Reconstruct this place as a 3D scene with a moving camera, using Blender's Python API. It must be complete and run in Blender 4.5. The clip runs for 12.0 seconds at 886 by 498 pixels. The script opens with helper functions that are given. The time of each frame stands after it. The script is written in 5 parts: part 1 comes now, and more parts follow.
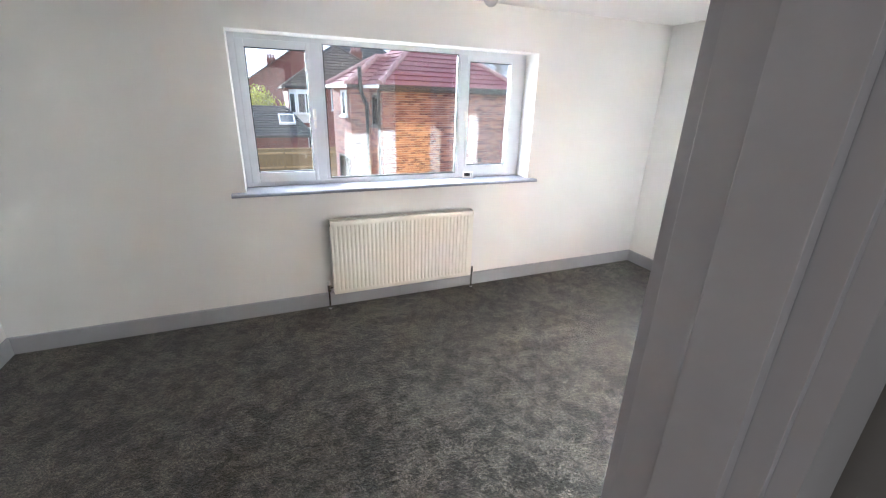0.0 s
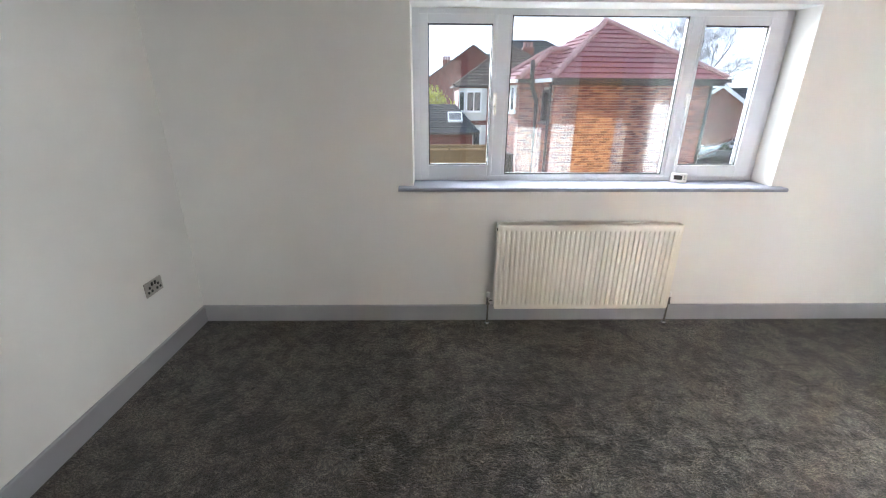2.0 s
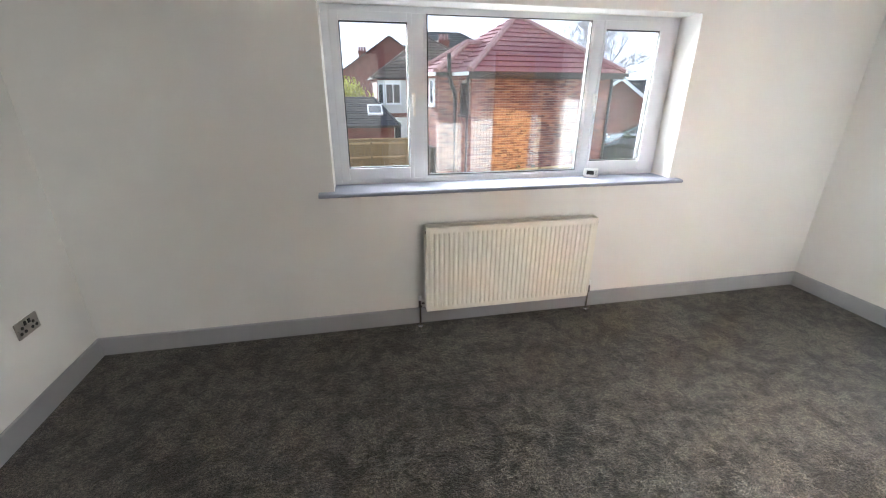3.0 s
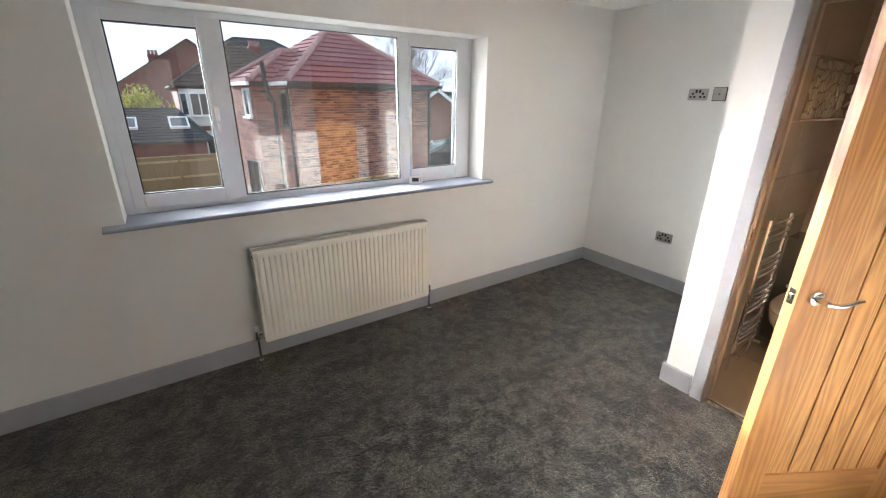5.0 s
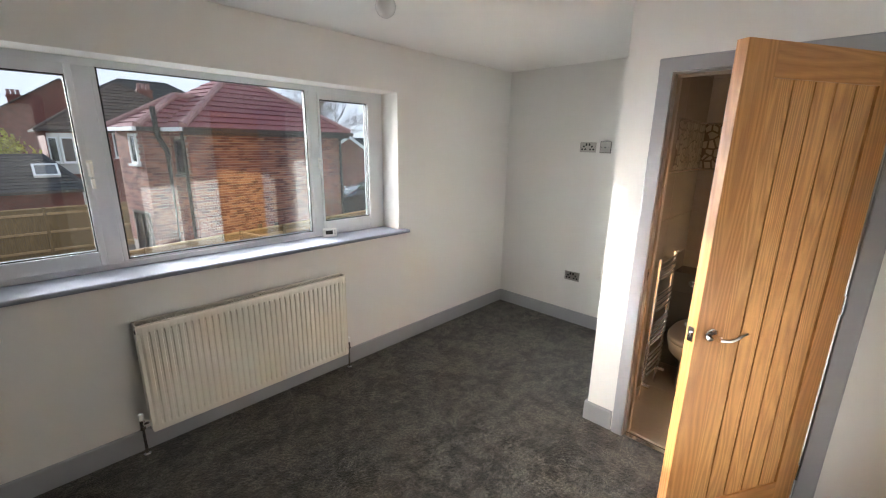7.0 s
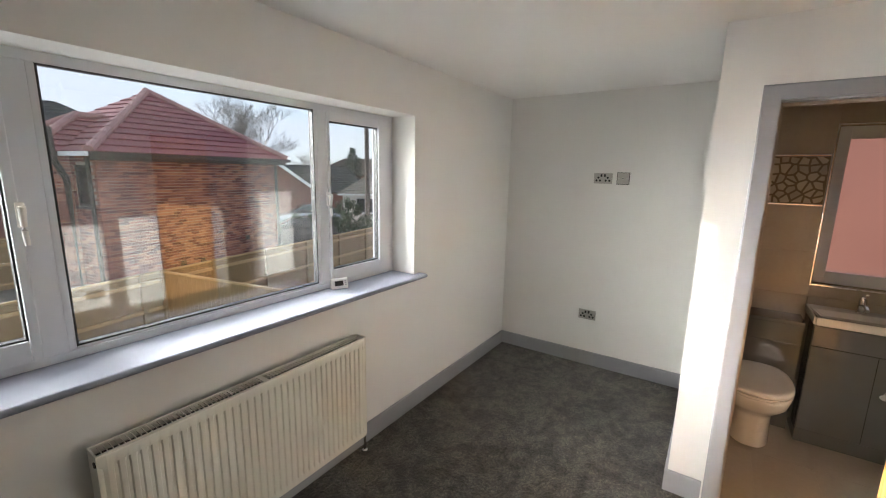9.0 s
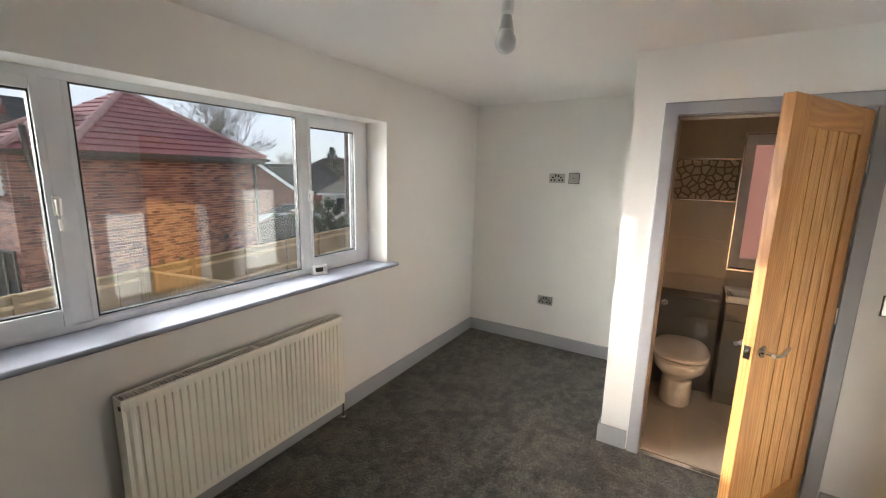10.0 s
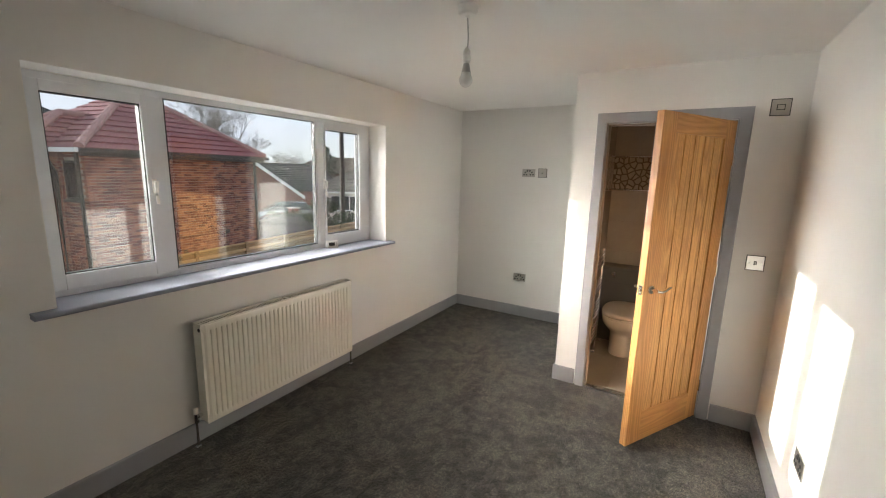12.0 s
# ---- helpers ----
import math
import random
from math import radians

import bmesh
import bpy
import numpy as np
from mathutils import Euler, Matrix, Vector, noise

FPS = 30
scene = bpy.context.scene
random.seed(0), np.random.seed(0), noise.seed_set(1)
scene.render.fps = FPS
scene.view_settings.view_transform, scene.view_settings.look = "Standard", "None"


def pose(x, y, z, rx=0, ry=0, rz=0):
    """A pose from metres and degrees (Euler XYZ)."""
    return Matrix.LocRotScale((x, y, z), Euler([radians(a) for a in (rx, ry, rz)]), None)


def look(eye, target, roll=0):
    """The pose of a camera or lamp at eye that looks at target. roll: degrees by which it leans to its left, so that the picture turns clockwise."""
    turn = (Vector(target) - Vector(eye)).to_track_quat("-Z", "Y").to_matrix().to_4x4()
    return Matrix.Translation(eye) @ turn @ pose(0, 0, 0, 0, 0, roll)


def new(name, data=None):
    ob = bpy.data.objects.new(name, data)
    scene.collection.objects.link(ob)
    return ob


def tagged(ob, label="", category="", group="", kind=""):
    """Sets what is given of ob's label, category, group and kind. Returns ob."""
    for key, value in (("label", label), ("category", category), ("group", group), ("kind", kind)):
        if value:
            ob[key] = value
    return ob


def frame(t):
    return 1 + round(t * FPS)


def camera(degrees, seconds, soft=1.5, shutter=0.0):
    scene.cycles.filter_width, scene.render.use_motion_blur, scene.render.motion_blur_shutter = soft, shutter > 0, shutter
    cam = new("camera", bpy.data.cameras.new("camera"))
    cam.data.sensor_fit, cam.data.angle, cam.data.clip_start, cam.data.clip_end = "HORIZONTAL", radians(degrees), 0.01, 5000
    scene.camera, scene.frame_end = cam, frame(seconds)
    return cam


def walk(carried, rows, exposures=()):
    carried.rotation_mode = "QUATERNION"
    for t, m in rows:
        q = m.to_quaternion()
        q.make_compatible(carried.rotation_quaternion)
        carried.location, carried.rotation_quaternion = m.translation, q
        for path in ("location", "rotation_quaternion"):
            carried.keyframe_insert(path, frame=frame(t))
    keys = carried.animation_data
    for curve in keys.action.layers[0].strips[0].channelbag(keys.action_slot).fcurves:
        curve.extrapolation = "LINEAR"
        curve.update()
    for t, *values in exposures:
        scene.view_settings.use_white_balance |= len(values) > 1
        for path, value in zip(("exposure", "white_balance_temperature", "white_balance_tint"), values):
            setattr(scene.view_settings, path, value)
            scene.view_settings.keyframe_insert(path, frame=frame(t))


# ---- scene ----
cam = camera(94.7, 12.0, soft=1.1)
PATH = [
    (0, (0.103, 0.035, 1.652), (0.835, 1.764, 0.961), 1.7),
    (0.5, (0.094, 0.221, 1.577), (0.421, 2.059, 0.86), 0.8),
    (1, (0.073, 0.364, 1.548), (0.155, 2.231, 0.834), 0.5),
    (1.5, (0.08, 0.487, 1.523), (0.072, 2.359, 0.818), 0.5),
    (2, (0.062, 0.582, 1.54), (0.095, 2.453, 0.833), 0.3),
    (2.5, (0.05, 0.636, 1.569), (0.231, 2.491, 0.844), 0.3),
    (3, (0.076, 0.653, 1.595), (0.449, 2.473, 0.855), 0.3),
    (3.2, (0.082, 0.653, 1.59), (0.536, 2.457, 0.855), 0.2),
    (4.8, (0.132, 0.637, 1.601), (1.139, 2.218, 0.903), 0.6),
    (5, (0.133, 0.634, 1.61), (1.19, 2.183, 0.916), 0.6),
    (5.5, (0.144, 0.623, 1.61), (1.307, 2.109, 0.947), 0.6),
    (6, (0.143, 0.626, 1.621), (1.397, 2.056, 1.003), 0.8),
    (6.5, (0.144, 0.633, 1.639), (1.478, 2.015, 1.08), 1.0),
    (7, (0.174, 0.7, 1.654), (1.573, 2.041, 1.161), 0.9),
    (7.2, (0.221, 0.764, 1.646), (1.634, 2.099, 1.174), 0.7),
    (9, (0.111, 1.529, 1.672), (1.746, 2.622, 1.307), 1.1),
    (9.5, (0.0, 1.413, 1.684), (1.662, 2.463, 1.32), 1.2),
    (10, (-0.146, 1.247, 1.673), (1.538, 2.263, 1.31), 1.3),
    (10.5, (-0.333, 1.102, 1.661), (1.359, 2.105, 1.296), 1.3),
    (11, (-0.511, 0.937, 1.634), (1.182, 1.939, 1.274), 1.4),
    (11.5, (-0.568, 0.888, 1.597), (1.127, 1.884, 1.232), 1.4),
    (12, (-0.727, 0.837, 1.626), (0.973, 1.826, 1.262), 1.5),
]
EXPOSURES = [(0, 2.72, 5550, 8), (0.5, 2.44, 5450, 8), (1, 2.42, 5500, 8), (2.5, 2.42, 5750, 8), (4.8, 1.94, 5950, 8), (9, 1.46, 6200, 8), (12, 1.46, 6500, 8)]
walk(cam, [(t, look(eye, target, roll)) for t, eye, target, roll in PATH], EXPOSURES)

# ---- light ----
world = bpy.data.worlds.new("sky")
scene.world = world
world.use_nodes = True
wn = world.node_tree.nodes
sky = wn.new("ShaderNodeTexSky")
sky.sky_type = "NISHITA"
sky.sun_disc = False
SUN_FROM = Vector((-0.366, 1.0, 0.262)).normalized()
sky.sun_elevation = math.asin(SUN_FROM.z)
sky.sun_rotation = math.atan2(SUN_FROM.x, SUN_FROM.y)
sky.air_density, sky.dust_density, sky.ozone_density = 1.0, 0.1, 1.2
wn["Background"].inputs["Strength"].default_value = 0.082
# thin broken cloud over the whole sky
wl = world.node_tree.links
cloud, spread, veil, coord = wn.new("ShaderNodeTexNoise"), wn.new("ShaderNodeMapRange"), wn.new("ShaderNodeMix"), wn.new("ShaderNodeTexCoord")
cloud.inputs["Scale"].default_value, cloud.inputs["Detail"].default_value, cloud.inputs["Distortion"].default_value = 2.6, 8, 0.4
stretch = wn.new("ShaderNodeMapping")
stretch.inputs["Scale"].default_value = (1, 1, 3.2)
wl.new(coord.outputs["Generated"], stretch.inputs["Vector"])
wl.new(stretch.outputs[0], cloud.inputs["Vector"])
spread.inputs["From Min"].default_value, spread.inputs["From Max"].default_value = 0.35, 0.68
spread.inputs["To Min"].default_value, spread.inputs["To Max"].default_value = 0.5, 0.98
wl.new(cloud.outputs[0], spread.inputs["Value"])
veil.data_type = "RGBA"
veil.inputs["B"].default_value = (3.8, 4.15, 4.7, 1)
wl.new(spread.outputs[0], veil.inputs[0])
even = wn.new("ShaderNodeVectorMath")      # caps the clear sky's brightness, which cuts the glow round the sun
even.operation = "MINIMUM"
even.inputs[1].default_value = (4.5, 4.8, 5.4)
wl.new(sky.outputs[0], even.inputs[0])
wl.new(even.outputs[0], veil.inputs["A"])
wl.new(veil.outputs["Result"], wn["Background"].inputs["Color"])
sun = new("sun", bpy.data.lights.new("sun", "SUN"))
sun.data.energy, sun.data.angle, sun.data.color = 3.3, radians(0.55), (1.0, 0.965, 0.91)
sun.matrix_world = look((-6, 18, 8), Vector((-6, 18, 8)) - SUN_FROM)
# fill lamp added in the unseen landing to brighten the room's west side
landing = new("landing_fill_light", bpy.data.lights.new("landing_fill_light", "AREA"))
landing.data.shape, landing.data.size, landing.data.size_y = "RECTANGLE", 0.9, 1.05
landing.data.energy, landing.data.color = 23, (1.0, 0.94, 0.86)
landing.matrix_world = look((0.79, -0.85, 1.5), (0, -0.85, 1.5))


# ---- materials ----
def material(name, color, rough=0.5, metal=0.0, vary=0.0, scale=6.0, fine=120.0, bump=0.0, fine_bump=0.0, per_piece=0.0, coat=0.0):
    """A surface with colour drift at a large and a fine scale, and relief."""
    m = bpy.data.materials.new(name)
    m.use_nodes = True
    n, l = m.node_tree.nodes, m.node_tree.links
    b = n["Principled BSDF"]
    b.inputs["Roughness"].default_value, b.inputs["Metallic"].default_value = rough, metal
    b.inputs["Coat Weight"].default_value = coat
    b.inputs["Coat Roughness"].default_value = 0.08
    co = n.new("ShaderNodeTexCoord")
    big, small = n.new("ShaderNodeTexNoise"), n.new("ShaderNodeTexNoise")
    for t, s in ((big, scale), (small, fine)):
        t.inputs["Scale"].default_value, t.inputs["Detail"].default_value = s, 4
        l.new(co.outputs["Object"], t.inputs["Vector"])
    mix = n.new("ShaderNodeMix")
    mix.data_type = "FLOAT"
    mix.inputs[0].default_value = 0.4
    l.new(big.outputs[0], mix.inputs[2]), l.new(small.outputs[0], mix.inputs[3])
    hsv = n.new("ShaderNodeHueSaturation")
    hsv.inputs["Color"].default_value = (*color, 1)
    rng = n.new("ShaderNodeMapRange")
    rng.inputs["From Min"].default_value, rng.inputs["From Max"].default_value = 0.3, 0.7
    rng.inputs["To Min"].default_value, rng.inputs["To Max"].default_value = 1 - vary, 1 + vary
    l.new(mix.outputs[0], rng.inputs["Value"])
    value = rng.outputs[0]
    if per_piece:
        info, r2, mul = n.new("ShaderNodeObjectInfo"), n.new("ShaderNodeMapRange"), n.new("ShaderNodeMath")
        geo, add, fr = n.new("ShaderNodeNewGeometry"), n.new("ShaderNodeMath"), n.new("ShaderNodeMath")
        l.new(info.outputs["Random"], add.inputs[0]), l.new(geo.outputs["Random Per Island"], add.inputs[1])
        fr.operation = "FRACT"
        l.new(add.outputs[0], fr.inputs[0])
        r2.inputs["To Min"].default_value, r2.inputs["To Max"].default_value = 1 - per_piece, 1 + per_piece
        l.new(fr.outputs[0], r2.inputs["Value"])
        mul.operation = "MULTIPLY"
        l.new(value, mul.inputs[0]), l.new(r2.outputs[0], mul.inputs[1])
        value = mul.outputs[0]
        hue = n.new("ShaderNodeMapRange")
        hue.inputs["To Min"].default_value, hue.inputs["To Max"].default_value = 0.5 - 0.03 * per_piece, 0.5 + 0.03 * per_piece
        l.new(fr.outputs[0], hue.inputs["Value"]), l.new(hue.outputs[0], hsv.inputs["Hue"])
    l.new(value, hsv.inputs["Value"])
    l.new(hsv.outputs[0], b.inputs["Base Color"])
    if bump or fine_bump:
        b1, b2 = n.new("ShaderNodeBump"), n.new("ShaderNodeBump")
        b1.inputs["Strength"].default_value, b2.inputs["Strength"].default_value = min(1, bump * 10), min(1, fine_bump * 10)
        b1.inputs["Distance"].default_value, b2.inputs["Distance"].default_value = 0.02 * bump, 0.01 * fine_bump
        l.new(big.outputs[0], b1.inputs["Height"]), l.new(small.outputs[0], b2.inputs["Height"])
        l.new(b1.outputs[0], b2.inputs["Normal"]), l.new(b2.outputs[0], b.inputs["Normal"])
    return m


def wood(name, light, dark, axis="Z", scale=1.0, rough=0.38):
    """Grain stretched along one axis of the object."""
    m = bpy.data.materials.new(name)
    m.use_nodes = True
    n, l = m.node_tree.nodes, m.node_tree.links
    b = n["Principled BSDF"]
    b.inputs["Roughness"].default_value = rough
    co, mp, info = n.new("ShaderNodeTexCoord"), n.new("ShaderNodeMapping"), n.new("ShaderNodeObjectInfo")
    long = {"X": (0.07, 1, 1), "Y": (1, 0.07, 1), "Z": (1, 1, 0.07)}[axis]
    mp.inputs["Scale"].default_value = [v * scale for v in long]
    sh = n.new("ShaderNodeVectorMath")
    sh.operation = "SCALE"
    one = n.new("ShaderNodeCombineXYZ")
    for k in range(3):
        l.new(info.outputs["Random"], one.inputs[k])
    l.new(one.outputs[0], sh.inputs[0])
    sh.inputs["Scale"].default_value = 7.0
    l.new(sh.outputs[0], mp.inputs["Location"])
    l.new(co.outputs["Object"], mp.inputs["Vector"])
    warp, fine = n.new("ShaderNodeTexNoise"), n.new("ShaderNodeTexNoise")
    warp.inputs["Scale"].default_value, warp.inputs["Detail"].default_value = 6.5, 1.6
    fine.inputs["Scale"].default_value, fine.inputs["Detail"].default_value = 190, 4
    l.new(mp.outputs[0], warp.inputs["Vector"]), l.new(mp.outputs[0], fine.inputs["Vector"])
    rings = n.new("ShaderNodeMath")
    rings.operation = "MULTIPLY"
    rings.inputs[1].default_value = 42
    l.new(warp.outputs[0], rings.inputs[0])
    fr = n.new("ShaderNodeMath")
    fr.operation = "PINGPONG"
    fr.inputs[1].default_value = 1
    l.new(rings.outputs[0], fr.inputs[0])
    mix = n.new("ShaderNodeMix")
    mix.data_type = "FLOAT"
    mix.inputs[0].default_value = 0.55
    l.new(fr.outputs[0], mix.inputs[2]), l.new(fine.outputs[0], mix.inputs[3])
    ramp = n.new("ShaderNodeValToRGB")
    ramp.color_ramp.elements[0].position, ramp.color_ramp.elements[1].position = 0.15, 0.75
    ramp.color_ramp.elements[0].color, ramp.color_ramp.elements[1].color = (*dark, 1), (*light, 1)
    l.new(mix.outputs[0], ramp.inputs[0]), l.new(ramp.outputs[0], b.inputs["Base Color"])
    bp = n.new("ShaderNodeBump")
    bp.inputs["Strength"].default_value, bp.inputs["Distance"].default_value = 0.3, 0.0006
    l.new(fine.outputs[0], bp.inputs["Height"]), l.new(bp.outputs[0], b.inputs["Normal"])
    return m


def carpet_material():
    """Cut pile: tufts a few millimetres across in clumps, and brushed patches a hand wide."""
    m = bpy.data.materials.new("carpet_pile")
    m.use_nodes = True
    n, l = m.node_tree.nodes, m.node_tree.links
    b = n["Principled BSDF"]
    b.inputs["Roughness"].default_value = 0.95
    b.inputs["Sheen Weight"].default_value = 0.12
    b.inputs["Sheen Roughness"].default_value = 0.6
    co = n.new("ShaderNodeTexCoord")
    tuft, clump, patch, brush = (n.new("ShaderNodeTexNoise") for _ in range(4))
    for t, s, d in ((tuft, 190, 1), (clump, 62, 3), (patch, 4.2, 5), (brush, 15, 6)):
        t.inputs["Scale"].default_value, t.inputs["Detail"].default_value = s, d
        l.new(co.outputs["Object"], t.inputs["Vector"])
    patch.inputs["Distortion"].default_value = 0.5
    brush.inputs["Distortion"].default_value = 0.4
    ramp = n.new("ShaderNodeValToRGB")
    ramp.color_ramp.elements[0].position, ramp.color_ramp.elements[1].position = 0.425, 0.575
    ramp.color_ramp.elements[0].color = (0.037, 0.0322, 0.0258, 1)
    ramp.color_ramp.elements[1].color = (0.098, 0.0848, 0.0664, 1)
    m1 = n.new("ShaderNodeMix")
    m1.data_type = "FLOAT"
    m1.inputs[0].default_value = 0.55
    l.new(patch.outputs[0], m1.inputs[2]), l.new(brush.outputs[0], m1.inputs[3])
    l.new(m1.outputs[0], ramp.inputs[0])
    values = []
    for t, lo, hi, a, z in ((tuft, 0.37, 0.63, 0.2, 1.9), (clump, 0.36, 0.64, 0.55, 1.4)):
        speck = n.new("ShaderNodeMapRange")
        speck.inputs["From Min"].default_value, speck.inputs["From Max"].default_value = lo, hi
        speck.inputs["To Min"].default_value, speck.inputs["To Max"].default_value = a, z
        l.new(t.outputs[0], speck.inputs["Value"])
        values.append(speck)
    both = n.new("ShaderNodeMath")
    both.operation = "MULTIPLY"
    l.new(values[0].outputs[0], both.inputs[0]), l.new(values[1].outputs[0], both.inputs[1])
    hsv = n.new("ShaderNodeHueSaturation")
    l.new(ramp.outputs[0], hsv.inputs["Color"]), l.new(both.outputs[0], hsv.inputs["Value"])
    l.new(hsv.outputs[0], b.inputs["Base Color"])
    bp, bp2 = n.new("ShaderNodeBump"), n.new("ShaderNodeBump")
    bp.inputs["Strength"].default_value, bp.inputs["Distance"].default_value = 1.0, 0.008
    bp2.inputs["Strength"].default_value, bp2.inputs["Distance"].default_value = 1.0, 0.012
    l.new(tuft.outputs[0], bp.inputs["Height"]), l.new(clump.outputs[0], bp2.inputs["Height"])
    l.new(bp2.outputs[0], bp.inputs["Normal"]), l.new(bp.outputs[0], b.inputs["Normal"])
    return m


def glass_material(name, rough=0.0, color=(1, 1, 1)):
    m = bpy.data.materials.new(name)
    m.use_nodes = True
    b = m.node_tree.nodes["Principled BSDF"]
    b.inputs["Transmission Weight"].default_value = 1
    b.inputs["Roughness"].default_value = rough
    b.inputs["IOR"].default_value = 1.5
    b.inputs["Base Color"].default_value = (*color, 1)
    return m


M = {}
M["paint"] = material("wall_paint", (0.79, 0.775, 0.74), 0.8, vary=0.012, scale=1.5, fine=90, fine_bump=0.02)
# dark tone that puts the doorway's shade into the unseen landing's colour
M["bounce_dark"] = material("landing_bounce_dark", (0.16, 0.15, 0.14), 0.8, vary=0.02, scale=1.5, fine=90, fine_bump=0.02)
M["ceiling"] = material("ceiling_paint", (0.85, 0.84, 0.815), 0.8, vary=0.01, scale=1.2, fine=80, fine_bump=0.02)
M["grey_paint"] = material("grey_satin_paint", (0.34, 0.34, 0.355), 0.4, vary=0.025, scale=5, fine=60, fine_bump=0.01)
M["sill_paint"] = material("sill_paint", (0.29, 0.305, 0.37), 0.8, vary=0.02, scale=4, fine=70, fine_bump=0.01)
M["carpet"] = carpet_material()
M["upvc"] = material("white_upvc", (0.68, 0.70, 0.735), 0.28, vary=0.01, scale=3)
M["gasket"] = material("black_gasket", (0.015, 0.015, 0.016), 0.6, vary=0.1)
M["glass"] = glass_material("window_glass")
M["frosted"] = glass_material("frosted_glass", 0.33, (0.95, 0.93, 0.93))
M["radiator"] = material("radiator_enamel", (0.83, 0.80, 0.70), 0.35, vary=0.012, scale=4)
# shade between the radiator's panels put into colour; also plugs and brackets
M["dark_and_shade"] = material("radiator_dark_and_shade", (0.05, 0.047, 0.042), 0.7, vary=0.1)
M["chrome"] = material("chrome", (0.82, 0.82, 0.83), 0.12, 1.0, vary=0.02)
M["satin"] = material("brushed_chrome", (0.46, 0.44, 0.405), 0.4, 1.0, vary=0.04, scale=20, fine=200)
M["polished"] = material("polished_steel", (0.84, 0.82, 0.78), 0.38, 1.0, vary=0.02)
M["black"] = material("black_plastic", (0.02, 0.02, 0.02), 0.45, vary=0.1)
M["white_plastic"] = material("white_plastic", (0.82, 0.82, 0.80), 0.35, vary=0.01)
M["grey_plastic"] = material("grey_plastic", (0.45, 0.45, 0.45), 0.5, vary=0.03)
M["oak"] = wood("oak", (0.60, 0.29, 0.096), (0.37, 0.155, 0.042))
M["oak_board"] = wood("oak_board", (0.68, 0.36, 0.135), (0.38, 0.165, 0.048), scale=1.25)
M["pale_wood"] = wood("pale_wood", (0.42, 0.37, 0.315), (0.36, 0.31, 0.26))
M["oak_rail"] = wood("oak_crossgrain", (0.58, 0.285, 0.096), (0.39, 0.165, 0.047), "X")
M["tile"] = material("beige_tile", (0.42, 0.37, 0.305), 0.22, vary=0.06, scale=3, fine=40)
M["tile_floor"] = material("beige_floor_tile", (0.40, 0.35, 0.29), 0.35, vary=0.08, scale=4, fine=50)
M["grout"] = material("grout", (0.40, 0.34, 0.27), 0.8, vary=0.05)
M["mosaic"] = material("mosaic_chip", (0.47, 0.42, 0.335), 0.25, vary=0.08, scale=20, per_piece=0.15)
M["mosaic_bed"] = material("mosaic_joint", (0.16, 0.115, 0.07), 0.55, vary=0.1)
M["porcelain"] = material("porcelain", (0.83, 0.81, 0.77), 0.12, vary=0.006, coat=0.4)
M["gloss_grey"] = material("gloss_grey_board", (0.15, 0.155, 0.15), 0.06, vary=0.015, coat=0.5)
M["bulb"] = material("opal_bulb", (0.80, 0.80, 0.79), 0.25, vary=0.005)
M["cable"] = material("grey_flex", (0.45, 0.45, 0.45), 0.5)


# ---- mesh helpers ----
def box(bm, a, b, bevel=0.0, seg=2):
    """A box between two corners, its edges rounded."""
    x0, y0, z0 = (min(p, q) for p, q in zip(a, b))
    x1, y1, z1 = (max(p, q) for p, q in zip(a, b))
    made = bmesh.new()
    v = [made.verts.new(p) for p in ((x0, y0, z0), (x1, y0, z0), (x1, y1, z0), (x0, y1, z0), (x0, y0, z1), (x1, y0, z1), (x1, y1, z1), (x0, y1, z1))]
    for f in ((3, 2, 1, 0), (4, 5, 6, 7), (0, 1, 5, 4), (1, 2, 6, 5), (2, 3, 7, 6), (3, 0, 4, 7)):
        made.faces.new([v[i] for i in f])
    if bevel:
        bmesh.ops.bevel(made, geom=made.edges[:], offset=bevel, segments=seg, affect="EDGES", profile=0.6)
    join(bm, made)
    return bm


def join(bm, other, m=None):
    """Add another bmesh to bm, moved by m, and free it."""
    if m is not None:
        other.transform(m)
    me = bpy.data.meshes.new("joined")
    other.to_mesh(me)
    other.free()
    bm.from_mesh(me)
    bpy.data.meshes.remove(me)


def rod(bm, a, b, r, r2=None, seg=16):
    """A round bar from a to b."""
    a, b = Vector(a), Vector(b)
    d = b - a
    bmesh.ops.create_cone(bm, cap_ends=True, segments=seg, radius1=r, radius2=r if r2 is None else r2, depth=d.length,
                          matrix=Matrix.Translation((a + b) / 2) @ d.to_track_quat("Z", "Y").to_matrix().to_4x4())
    return bm


def tube(bm, points, radii, seg=14, flat=1.0):
    """A bar of changing thickness along a line of points; flat squeezes it across."""
    pts = [Vector(p) for p in points]
    rings = []
    for i, p in enumerate(pts):
        d = (pts[min(i + 1, len(pts) - 1)] - pts[max(i - 1, 0)]).normalized()
        side = d.cross(Vector((0, 0, 1)))
        side = Vector((1, 0, 0)) if side.length < 1e-4 else side.normalized()
        up = side.cross(d)
        r = radii[i] if isinstance(radii, (list, tuple)) else radii
        rings.append([bm.verts.new(p + side * r * math.cos(2 * math.pi * k / seg) + up * r * flat * math.sin(2 * math.pi * k / seg)) for k in range(seg)])
    for r0, r1 in zip(rings, rings[1:]):
        for k in range(seg):
            bm.faces.new((r0[k], r0[(k + 1) % seg], r1[(k + 1) % seg], r1[k]))
    bm.faces.new(rings[0][::-1]), bm.faces.new(rings[-1])
    return bm


